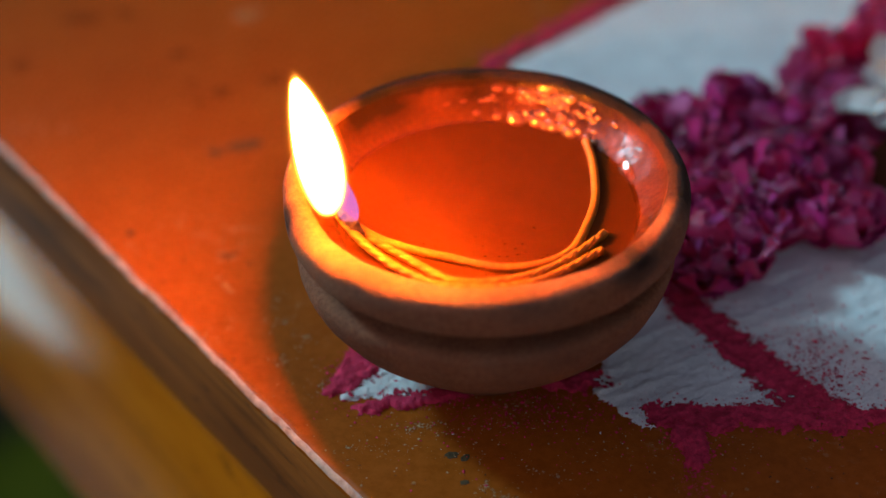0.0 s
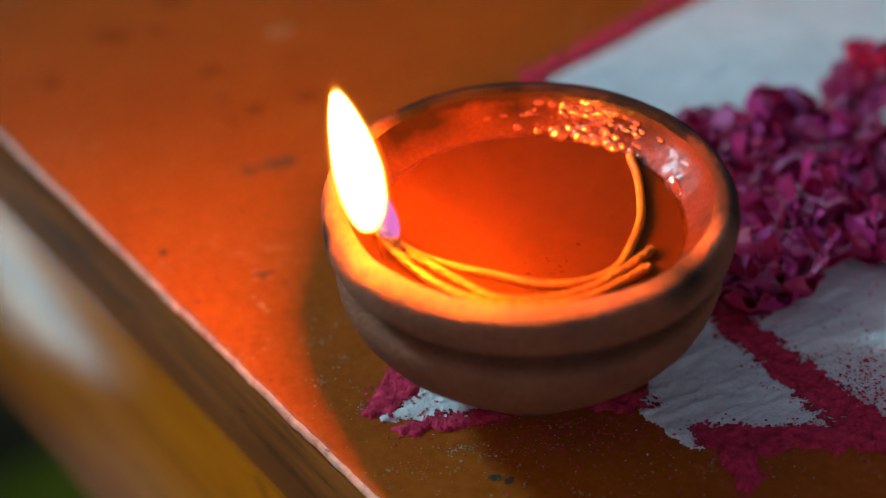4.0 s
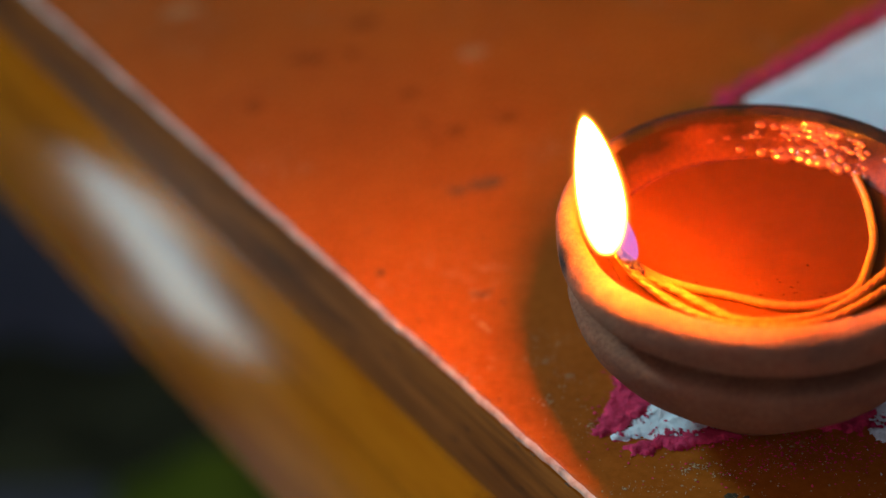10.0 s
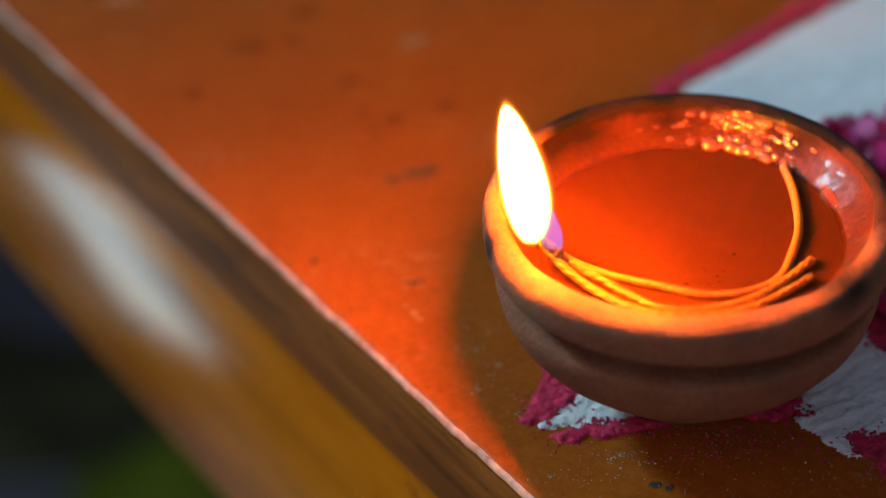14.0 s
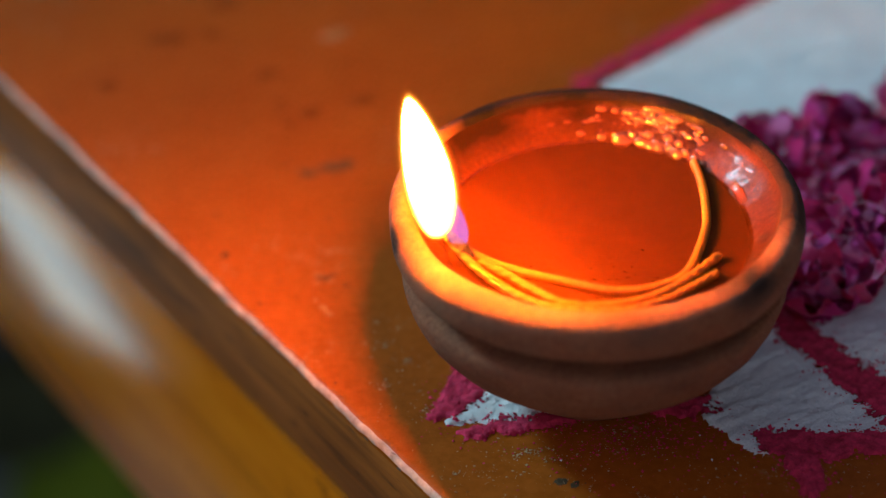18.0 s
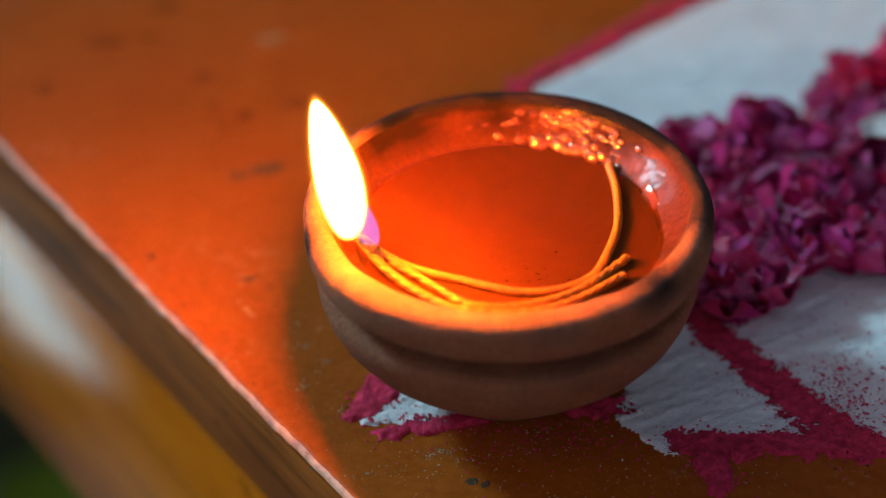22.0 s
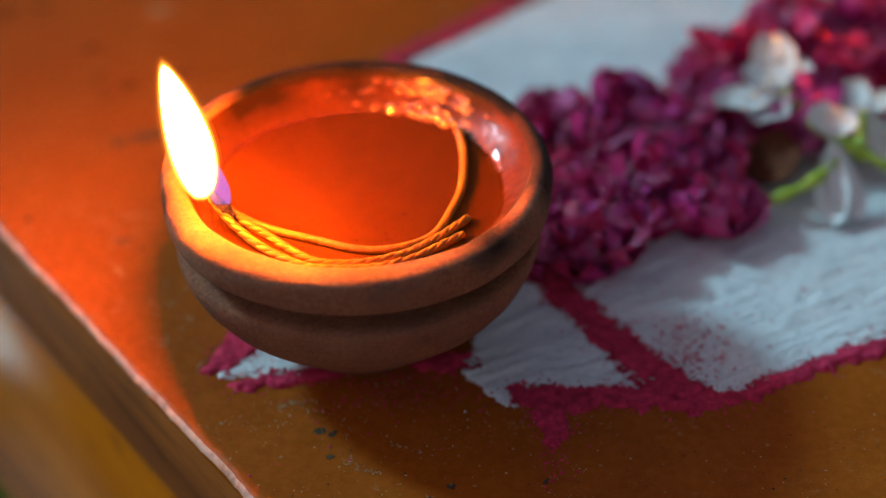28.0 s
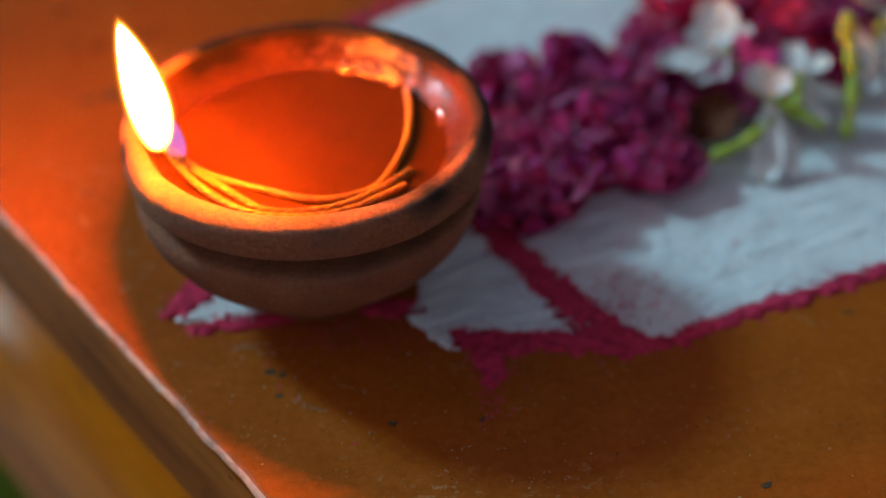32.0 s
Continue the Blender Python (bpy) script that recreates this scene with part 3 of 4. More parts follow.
def dribble(w0, w1, r0, r1, thin, thick):
    """An added oil patch, thicker towards one end, tilted to mirror the sun as a glint."""
    rows, cols = 14, 9
    top = []
    for i in range(rows):
        u = i / (rows - 1)
        w = math.radians(w0 + (w1 - w0) * u)
        for j in range(cols):
            v = j / (cols - 1)
            r = r0 + (r1 - r0) * v
            up = thin + (thick - thin) * u + 0.74 * (r - 2.7) + 0.003 * (1 - (2 * v - 1) ** 2) + 0.016 * math.sin(math.pi * u)
            top.append(spout(Vector((r * math.cos(w), r * math.sin(w), 3.24 + up)), w) * CM)
    n = len(top)
    verts = top + [p - Vector((0, 0, (thick + 0.05) * CM)) for p in top]
    g = grid_faces(rows, cols)
    rim = [*range(cols), *(q * cols + cols - 1 for q in range(1, rows)), *range(rows * cols - 2, (rows - 1) * cols - 1, -1), *(q * cols for q in range(rows - 2, 0, -1))]
    faces = g + [(a, b, n + b, n + a) for a, b in zip(rim, rim[1:] + rim[:1])]
    me = mesh_of("dribble", verts, faces, oil_mat)
    for k, f in enumerate(me.polygons):
        f.use_smooth = k < len(g)
    return part("dribble", me, pool, "tilted oil patch added for a daylight glint")


dribble(11, 22, 2.7, 2.83, 0.02, 0.11)
dribble(38, 43, 2.66, 2.74, 0.03, 0.06)


# ---------------------------------------------------------------- wicks and flame
def strand(points, n, radius, twist, phase, offset):
    """One ply of a twisted wick."""
    path = smooth_path(points, n)
    out, length = [], 0.0
    for i, p in enumerate(path):
        d = Vector(path[min(i + 1, n - 1)] - path[max(i - 1, 0)]).normalized()
        if i:
            length += np.linalg.norm(path[i] - path[i - 1])
        a = d.cross(Vector((0, 0, 1))).normalized()
        b = a.cross(d)
        w = phase + length * twist
        out.append((Vector(p) + offset * (math.cos(w) * a + math.sin(w) * b)) * CM)
    return tube(out, radius * CM, 7)


def wick(points, label, plies=2, radius=0.05, twist=15.0):
    ob = thing("cotton_wick", label, "wick", "wicks in the lamp")
    for k in range(plies):
        v, f = strand(points, 260, radius, twist, 2 * math.pi * k / plies, radius * 0.48 * (plies > 1))
        part("ply", mesh_of("ply", v, f, wick_cotton), ob)
    return ob


TIP = (-2.52, -0.76, 3.78)
wick([TIP, (-2.27, -0.8, 3.6), (-1.85, -1.02, 3.46), (-1.28, -1.31, 3.42), (-0.6, -1.57, 3.41), (-0.02, -1.81, 3.41), (0.45, -1.9, 3.41), (1.04, -1.78, 3.41), (1.54, -1.42, 3.41), (1.85, -0.68, 3.41), (2.05, 0.1, 3.41), (2.1, 1.2, 3.42), (2.02, 1.95, 3.46)], "oil-soaked smooth cotton wick curving through the lamp", 1, 0.085, 4.0)
wick([TIP, (-2.17, -0.93, 3.55), (-1.87, -1.12, 3.46), (-1.47, -1.45, 3.43), (-1.08, -1.83, 3.42), (-0.61, -2.22, 3.42), (-0.04, -2.31, 3.42), (0.53, -2.22, 3.42), (1.12, -1.95, 3.42), (1.64, -1.5, 3.42), (2.15, -0.94, 3.42)], "oil-soaked twisted cotton wick with a frayed end", 3, 0.06, 8.5)
wick([TIP, (-2.22, -1.1, 3.57), (-1.82, -1.55, 3.47), (-1.45, -1.9, 3.43), (-1.02, -2.22, 3.42), (-0.61, -2.41, 3.42), (-0.05, -2.47, 3.42), (0.52, -2.42, 3.42), (1.11, -2.19, 3.42), (1.61, -1.82, 3.42), (2.05, -1.45, 3.42)], "oil-soaked twisted cotton wick along the rim", 3, 0.06, 8.5)
v, f = tube([Vector(p) * CM for p in smooth_path([(-2.1, -1.08, 3.58), (-2.28, -0.94, 3.67), (-2.42, -0.84, 3.78), (-2.56, -0.74, 3.9)], 22)], [min(1, 0.35 + 0.12 * i) * (0.0014 - 0.00003 * i) * (1 + 0.08 * math.sin(i * 1.3)) for i in range(22)], 9)
tagged(part("wick_tip", mesh_of("wick_tip", v, f, char)), "charred black tip of the burning wicks", "wick")


def flame_mesh(name, base, height, width, lean, material, power=0.62):
    """A teardrop, round in section, that rises from base and bends by lean."""
    rings, sides = 26, 28
    verts = []
    for i in range(rings):
        u = i / (rings - 1)
        r = width * (math.sin(math.pi * u**power)) ** 0.65 * (1 - 0.15 * u) + 1e-4
        c = Vector(base) + Vector((lean[0] * u**1.5, lean[1] * u**1.5, height * u))
        for k in range(sides):
            w = 2 * math.pi * k / sides
            verts.append((c + r * Vector((math.cos(w), math.sin(w), 0))) * CM)
    return mesh_of(name, verts, grid_faces(rings, sides, True), material)


flame = thing("flame", "bright yellow-white flame on the lamp's wick", "flame")
part("core", flame_mesh("core", (-2.71, -0.69, 3.76), 3.0, 0.41, (-0.36, -0.4), flame_core, 0.75), flame)
# faint emissive shells imitate the soft orange glow round the flame's edge
for shell, (grow, material) in zip(("inner_mantle", "mantle", "outer_mantle"), ((0.035, flame_mantle), (0.075, flame_halo_thin), (0.13, flame_halo_faint))):
    part(shell, flame_mesh(shell, (-2.71, -0.69, 3.75 - 0.5 * grow), 3.02 + 2.2 * grow, 0.41 + grow, (-0.36 - 0.2 * grow, -0.4 - 0.2 * grow), material, 0.75), flame, "shell for the flame's orange edge and soft glow")
part("root", flame_mesh("root", (-2.33, -0.8, 3.62), 1.35, 0.21, (-0.34, 0.1), flame_root), flame, "violet-blue root of the flame")


# ---------------------------------------------------------------- the rangoli
def inside(x, y, poly):
    hit = False
    for (ax, ay), (bx, by) in zip(poly, poly[1:] + poly[:1]):
        if (ay > y) != (by > y) and x < (bx - ax) * (y - ay) / (by - ay) + ax:
            hit = not hit
    return hit


def to_line(x, y, line):
    best = 9.0
    for (ax, ay), (bx, by) in zip(line, line[1:]):
        ux, uy = bx - ax, by - ay
        k = max(0, min(1, ((x - ax) * ux + (y - ay) * uy) / (ux * ux + uy * uy)))
        best = min(best, math.hypot(x - ax - k * ux, y - ay - k * uy))
    return best


WHITE = [
    [(3.6, 2.6), (4.2, 1.6), (4.9, 0.5), (5.7, -0.6), (6.4, -1.75), (6.7, -1.95), (7.3, -1.95), (8.7, -1.1), (9.95, -0.4), (12.1, 0.7), (15.5, 2.6), (17, 9), (14, 20), (9, 18), (4.5, 14.0), (1.0, 10.7), (0, 7), (2, 4)],
    [(2.0, 1.2), (2.3, -0.5), (2.05, -1.2), (2.4, -1.75), (2.8, -2.12), (3.05, -2.25), (3.1, -1.95), (3.2, -1.75), (5.55, -1.7), (5.1, -1.2), (4.45, -0.2), (3.5, 1.3), (2.6, 2.2)],
    [(-2.72, -1.36), (-2.1, -0.75), (-1.9, -0.3), (-0.6, -0.4), (-0.3, -1.1), (-1.2, -1.3), (-2.1, -1.3)],
]
PINK = [
    ([(-1.4, 5), (0.6, 10.85), (2.3, 12.45), (4.2, 14.35), (9, 18.2)], 0.26),
    ([(3.2, -1.9), (3.9, -2.02), (5, -2.06), (5.9, -2.08)], 0.27),
    ([(5.9, -2.12), (6.5, -2.28), (7.4, -2.0), (8.6, -1.3), (10.5, -0.47), (12.1, 0.3), (16, 2.4)], 0.15),
    ([(3.5, 2.4), (4.25, 0.9), (4.9, -0.25), (5.4, -1.05), (6.0, -1.6), (6.35, -2.1)], 0.34),
    ([(3.12, -1.8), (3.5, -2.4), (3.68, -3.15)], 0.15),
    ([(-2.72, -1.05), (-2.4, -0.15), (-2.2, 0.6)], 0.2),
    ([(-2.25, -1.6), (-1.3, -1.38), (-0.4, -1.25)], 0.15),
    ([(1.3, -1.0), (2.1, -1.05)], 0.16),
]


def powder_kind(x, y):
    wob = 0.09 * noise.noise(Vector((x * 2.2, y * 2.2, 0))) + 0.09 * noise.noise(Vector((x * 9, y * 9, 4)))
    for n, (line, width) in enumerate(PINK):
        far = to_line(x, y, line)
        if far > width + 0.5:
            continue
        rag = 0.33 * width / 0.3 * noise.noise(Vector((x * 3.1, y * 3.1, n))) + 0.5 * width * noise.noise(Vector((x * 7.3, y * 7.3, n + 9))) + rng.gauss(0, 0.06 if y < 4 else 0.02)
        if far < 0.92 * width + wob + rag:
            return 2, n
    fx, fy = x + 1.3 * wob + rng.gauss(0, 0.04), y + 1.3 * wob + rng.gauss(0, 0.04)
    return next(((1, n) for n, poly in enumerate(WHITE) if inside(fx, fy, poly)), None)


STEP = 0.05
GX0, GY0, GNX, GNY = -3.2, -3.8, 405, 476
kinds = {}
for i in range(GNX):
    for j in range(GNY):
        k = powder_kind(GX0 + i * STEP, GY0 + j * STEP)
        if k:
            kinds[i, j] = k


for (i, j) in [(i, j) for i in range(1, GNX - 1) for j in range(1, 190) if (i, j) not in kinds]:
    near = [kinds[c] for c in ((i - 1, j), (i + 1, j), (i, j - 1), (i, j + 1)) if c in kinds]
    if len(near) >= 2:
        kinds[i, j] = near[0]


def powder_height(i, j, k):
    x, y = GX0 + i * STEP, GY0 + j * STEP
    rim = sum((i + a, j + b) in kinds for a in (-1, 0, 1) for b in (-1, 0, 1)) / 9
    along, across = 0.88 * x + 0.47 * y, 0.88 * y - 0.47 * x
    h = 0.045 + 0.036 * noise.noise(Vector((along * 0.7, across * 4.5, 2))) + 0.026 * noise.noise(Vector((along * 2.5, across * 11, 5))) + (0.028 if k[0] == 2 else 0.014) * noise.noise(Vector((x * 7, y * 7, 7))) + (0.008 if k[0] == 2 else 0)
    return max(0.008, h) * rim + rng.uniform(0, 0.034 if k[0] == 2 else 0.009)


def powder_sheet(name, kind, material, label):
    index, verts, faces = {}, [], []

    def corner(i, j):
        if (i, j) not in index:
            ks = [kinds.get((i + a, j + b)) for a in (-1, 0) for b in (-1, 0)]
            edge = any(k != kind for k in ks)
            out = any(k is None for k in ks)
            h = 0.004 if out else powder_height(i, j, kind) * (0.75 if edge else 1)
            index[i, j] = len(verts)
            verts.append(Vector((GX0 + (i - 0.5) * STEP + rng.uniform(-0.026, 0.026), GY0 + (j - 0.5) * STEP + rng.uniform(-0.026, 0.026), h)) * CM)
        return index[i, j]

    for (i, j), k in kinds.items():
        if k == kind:
            faces.append((corner(i, j), corner(i + 1, j), corner(i + 1, j + 1), corner(i, j + 1)))
    ob = part(name, mesh_of(name, verts, faces, material))
    return tagged(ob, label, "rangoli", "rangoli on the board")


PETAL_WORDS = ("broad white rice powder petal under the flowers", "small white rice powder petal beside the lamp", "tip of a white rice powder petal showing under the lamp")
LINE_WORDS = (
    "long magenta powder line behind the lamp", "thick magenta powder line along the white petal", "magenta powder border of the broad white petal",
    "wide magenta powder line between two white petals", "short trailing magenta powder line", "magenta powder line beside the petal's tip",
    "thin magenta powder line in front of the lamp", "smudge of magenta powder at the lamp's foot",
)
for n, words in enumerate(PETAL_WORDS):
    powder_sheet("rangoli_petal", (1, n), white_powder, words)
for n, words in enumerate(LINE_WORDS):
    powder_sheet("rangoli_line", (2, n), pink_powder, words)


def grains(name, places, material, label, sizes=(0.01, 0.03)):
    verts, faces = [], []
    for x, y, z in places:
        r = sizes[0] + (sizes[1] - sizes[0]) * rng.random() ** 2.2
        sx, sy, sz = rng.uniform(0.5, 1.6), rng.uniform(0.5, 1.6), rng.uniform(0.25, 0.6)
        o = len(verts)
        for d in ((1, 0, 0), (-1, 0, 0), (0, 1, 0), (0, -1, 0), (0, 0, 1), (0, 0, -1)):
            verts.append(Vector((x + d[0] * r * sx * rng.uniform(0.6, 1.2), y + d[1] * r * sy * rng.uniform(0.6, 1.2), z + d[2] * r * sz)) * CM)
        for a in (0, 1):
            for b in (2, 3):
                for c in (4, 5):
                    faces.append((o + a, o + b, o + c))
    ob = part(name, mesh_of(name, verts, faces, material, False))
    return tagged(ob, label, "powder", kind="stuff")


def near_powder(kind, count, spread):
    cells = [c for c, k in kinds.items() if k[0] == kind]
    out = []
    for _ in range(count):
        i, j = rng.choice(cells)
        x, y = GX0 + i * STEP + rng.gauss(0, spread), GY0 + j * STEP + rng.gauss(0, spread)
        on = (round((x - GX0) / STEP), round((y - GY0) / STEP)) in kinds
        out.append((x, y, 0.06 if on else 0.015))
    return out


pink_places = near_powder(2, 10000, 0.1) + near_powder(2, 2600, 0.22) + near_powder(2, 320, 0.5)
pink_places += [(rng.gauss(0.9, 1.2), rng.gauss(-1.75, 0.38), 0.01) for _ in range(700)]
pink_places += [(6.2 + rng.gauss(0, 0.5), -0.9 + rng.gauss(0, 0.75), 0.07) for _ in range(900)]
pink_places += [(7.4 + rng.gauss(0, 1.6), 0.6 + rng.gauss(0, 1.3), 0.07) for _ in range(260)]
pink_places += [(3.65 + rng.gauss(0, 0.18), -3.4 - abs(rng.gauss(0, 0.6)), 0.012) for _ in range(170)]
pink_places += [(rng.gauss(1.0, 2.4), rng.gauss(-2.9, 0.9), 0.012) for _ in range(130)]
pink_places = [p for p in pink_places if p[0] * math.cos(EDGE_A) + p[1] * math.sin(EDGE_A) > EDGE_D + 0.2]
grains("magenta_grains", pink_places, pink_powder, "loose magenta powder grains on the board and the white powder", (0.01, 0.036))
grains("white_grains", near_powder(1, 4500, 0.1) + [(rng.uniform(-2, 4), rng.uniform(-3.5, 1), 0.01) for _ in range(50)], white_powder, "loose white powder grains")
dust = []
for cx, cy, sp, n in ((-0.75, -2.35, 0.22, 60), (-1.5, -2.6, 0.3, 60), (0.3, -2.1, 0.3, 50), (-2.9, -0.9, 0.3, 60), (1.2, -2.9, 0.7, 70), (3.4, -3.9, 0.5, 50), (0.9, -4.1, 0.9, 60), (7.0, -3.2, 1.2, 50), (10, -1.6, 1.0, 40), (0, -1.75, 0.8, 80)):
    for _ in range(n // 2):
        dust.append((rng.gauss(cx, sp), rng.gauss(cy, 0.5 * sp), 0.008))
smears = ((0.05, -3.82, 0.2, 0.035, -0.5), (0.2, -3.98, 0.16, 0.03, -0.2), (-0.05, -3.7, 0.1, 0.03, 1.2), (-1.3, -2.2, 0.25, 0.07, 0.35), (-1.1, -2.1, 0.15, 0.04, 0.2), (-3.9, 1.0, 0.1, 0.07, 0.5), (-3.5, 0.5, 0.12, 0.05, -0.6), (-3.8, -0.2, 0.08, 0.06, 0.2), (-3.1, -1.1, 0.15, 0.07, 0.9), (-2.2, -2.6, 0.3, 0.1, 0.1), (1.0, -3.4, 0.25, 0.04, -0.4))
for cx, cy, sx, sy, turn in smears:
    for _ in range(42):
        u, v = rng.gauss(0, sx), rng.gauss(0, sy)
        dust.append((cx + u * math.cos(turn) - v * math.sin(turn), cy + u * math.sin(turn) + v * math.cos(turn), 0.008))
while len(dust) < 2700:
    x, y = rng.uniform(-4.2, 5.0), rng.uniform(-6.0, 2.2)
    if rng.random() < max(0.04, 0.5 + 1.6 * noise.noise(Vector((x * 0.9, y * 0.9, 3))) - 0.05 * abs(y + 2)):
        dust.append((x, y, 0.008))
while len(dust) < 3100:
    x, y = rng.uniform(4, 15), rng.uniform(-8.0, 0.5)
    if y < 0.55 * (x - 6.8) - 2.3:
        dust.append((x, y, 0.008))
dust = [p for p in dust if p[0] * math.cos(EDGE_A) + p[1] * math.sin(EDGE_A) > EDGE_D + 0.2]
grains("pale_dust", dust, pale_dust, "pale dust and crumbs on the brown board", (0.004, 0.026))
grains("dark_crumbs", [(rng.uniform(-1.0, 13), rng.uniform(-4.6, -2.6), 0.01) for _ in range(110)], char_dot, "tiny dark crumbs on the brown board", (0.008, 0.03))
grains("soot_crumbs", [(x, y, 2.53 + 0.06 * (x * x + y * y)) for x, y in ((rng.gauss(-0.1, 0.8), rng.gauss(-0.35, 0.45)) for _ in range(80))], char_dot, "tiny specks of soot sunk in the lamp oil", (0.01, 0.034))


# ---------------------------------------------------------------- flowers
def petal_mesh(name, length, width, curl, cup, material, rows=9, cols=7, ruffle=0.0, seed=0):
    """One petal along +x from its root, curled upwards and cupped, with thickness."""
    top, verts = [], []
    for i in range(rows):
        u = i / (rows - 1)
        a = curl * u
        x, z = (math.sin(a) / curl * length, (1 - math.cos(a)) / curl * length) if abs(curl) > 1e-3 else (u * length, 0)
        w = width * (math.sin(math.pi * (0.08 + 0.86 * u)) ** 0.7) * (0.45 + 0.75 * u)
        for j in range(cols):
            s = 2 * j / (cols - 1) - 1
            r = ruffle * u * noise.noise(Vector((u * 3, s * 3, seed)))
            top.append(Vector((x - math.sin(a) * cup * s * s * width * u, s * w, z + cup * s * s * width + r)))
    n = len(top)
    verts = top + [p - Vector((0, 0, 0.025)) for p in top]
    g = grid_faces(rows, cols)
    faces = g + [tuple(n + k for k in q[::-1]) for q in g]
    rim = [*range(cols), *(r * cols + cols - 1 for r in range(1, rows)), *range(rows * cols - 2, (rows - 1) * cols - 1, -1), *(r * cols for r in range(rows - 2, 0, -1))]
    faces += [(a, b, n + b, n + a) for a, b in zip(rim, rim[1:] + rim[:1])]
    return mesh_of(name, [v * CM for v in verts], faces, material)


pink_petals = [petal_mesh("petal", 1.08, 0.62, c, 0.42, petal_pink, ruffle=0.16, seed=k) for k, c in enumerate((0.5, 0.9, 1.3, 1.7))]
heart_mesh = ball_mesh("heart", yellow_heart, 8, 5, 0.7)


def pink_flower(k):
    ob = thing("pink_flower", "crumpled magenta flower lying on the white powder", "flower", "heap of magenta flowers")
    r = random.Random(k)
    n = r.choice((5, 6, 7))
    for i in range(n):
        p = part("petal", pink_petals[r.randrange(4)], ob)
        p.matrix_basis = pose(0, 0, 0, r.uniform(-14, 14), r.uniform(-25, 12), 360 * i / n + r.uniform(-15, 15))
        p.scale = (r.uniform(0.8, 1.15),) * 3
    h = part("heart", heart_mesh, ob, "pale yellow heart")
    h.location, h.scale = (0, 0, 0.0012), (0.001,) * 3
    return ob


def heap(n, cx, cy, sx, sy, turn, top, seed, base, lean=50):
    """Flowers piled over an oval."""
    r = random.Random(seed)
    for i in range(n):
        a, q = r.uniform(0, 2 * math.pi), math.sqrt(r.random())
        u, v = sx * q * math.cos(a), sy * q * math.sin(a)
        x, y = cx + u * math.cos(turn) - v * math.sin(turn), cy + u * math.sin(turn) + v * math.cos(turn)
        z = (0.22 if lean > 40 else 0.12) + top * (1 - q * q) * r.uniform(0.2, 1.0)
        m = pose(x * CM, y * CM, z * CM, r.uniform(-lean, lean), r.uniform(-lean, lean), r.uniform(0, 360))
        copy_thing(base[r.randrange(len(base))], m @ Matrix.Scale(1.18 - 0.28 * q, 4))


kinds_of_flower = [pink_flower(k) for k in range(6)]
for k, ob in enumerate(kinds_of_flower):
    ob.matrix_basis = pose((4.5 + 0.62 * k) * CM, (2.2 + 0.42 * k + 0.5 * (k % 2)) * CM, 0.35 * CM, 8 * k - 20, 16 - 6 * k, 70 * k)
heap(30, 5.65, 3.95, 2.75, 1.45, 0.65, 0.6, 11, kinds_of_flower, 34)
heap(7, 4.9, 2.6, 0.8, 0.7, 0.65, 0.4, 17, kinds_of_flower, 30)
heap(7, 7.2, 3.65, 0.75, 0.6, 0.65, 0.25, 18, kinds_of_flower, 24)
heap(9, 6.6, 5.9, 1.5, 0.8, 0.65, 0.4, 16, kinds_of_flower, 34)
heap(10, 5.2, 6.6, 1.5, 1.3, 0.5, 0.7, 12, kinds_of_flower)
heap(32, 11.0, 9.6, 3.6, 2.4, 0.5, 1.4, 13, kinds_of_flower)
heap(12, 8.0, 7.0, 1.5, 1.2, 0.4, 0.5, 14, kinds_of_flower, 36)
heap(5, 9.9, 6.4, 0.9, 0.7, 0.4, 0.5, 15, kinds_of_flower)

white_petals = [petal_mesh("petal", 1.15, 0.34, c, 0.25, petal_white, ruffle=0.12, seed=9 + k) for k, c in enumerate((0.3, 0.9, 1.5))]


def white_flower(k, droop):
    ob = thing("white_flower", "white flower with narrow petals on a green tube", "flower", "white flowers")
    r = random.Random(40 + k)
    for i in range(5):
        p = part("petal", white_petals[r.randrange(3)], ob)
        p.matrix_basis = pose(0, 0, 0, r.uniform(-20, 20), droop + r.uniform(-15, 15), 72 * i + r.uniform(-18, 18))
    v, f = tube([Vector(p) * CM for p in smooth_path([(0, 0, 0), (0.05, 0, -0.4), (0.1, 0.03, -0.9), (0.2, 0.05, -1.5)], 9)], [0.001, 0.0011, 0.0012, 0.0013, 0.0014, 0.0015, 0.0016, 0.0017, 0.0017], 8)
    part("tube", mesh_of("tube", v, f, green_stem), ob, "yellow-green flower tube")
    return ob


for k, (x, y, z, rx, ry, rz, droop) in enumerate(((12.9, 6.6, 1.5, 40, 20, 0, 30), (13.5, 8.4, 1.6, 10, 30, 60, 10))):
    white_flower(k, droop).matrix_basis = pose(x * CM, y * CM, z * CM, rx, ry, rz)


def open_flower(centre, tips, foot, label, seed, width=0.36):
    """A white flower whose petals reach from its throat to the given tips."""
    ob = thing("white_flower", label, "flower", "white flowers")
    c = Vector(centre) * CM
    for i, tip in enumerate(tips):
        d = Vector(tip) * CM - c
        me = petal_mesh("petal", d.length / CM, width, 0.45, 0.22, petal_white, ruffle=0.14, seed=seed + i)
        p = part("petal", me, ob)
        p.matrix_basis = Matrix.Translation(c) @ d.to_track_quat("X", "Z").to_matrix().to_4x4() @ pose(0, 0, 0, 0, 12, 0)
    v, f = tube([q * CM for q in (Vector(centre), Vector(centre).lerp(Vector(foot), 0.5) - Vector((0, 0, 0.05)), Vector(foot))], [0.0011, 0.0012, 0.0015], 8)
    part("tube", mesh_of("tube", v, f, green_stem), ob, "yellow-green flower tube")


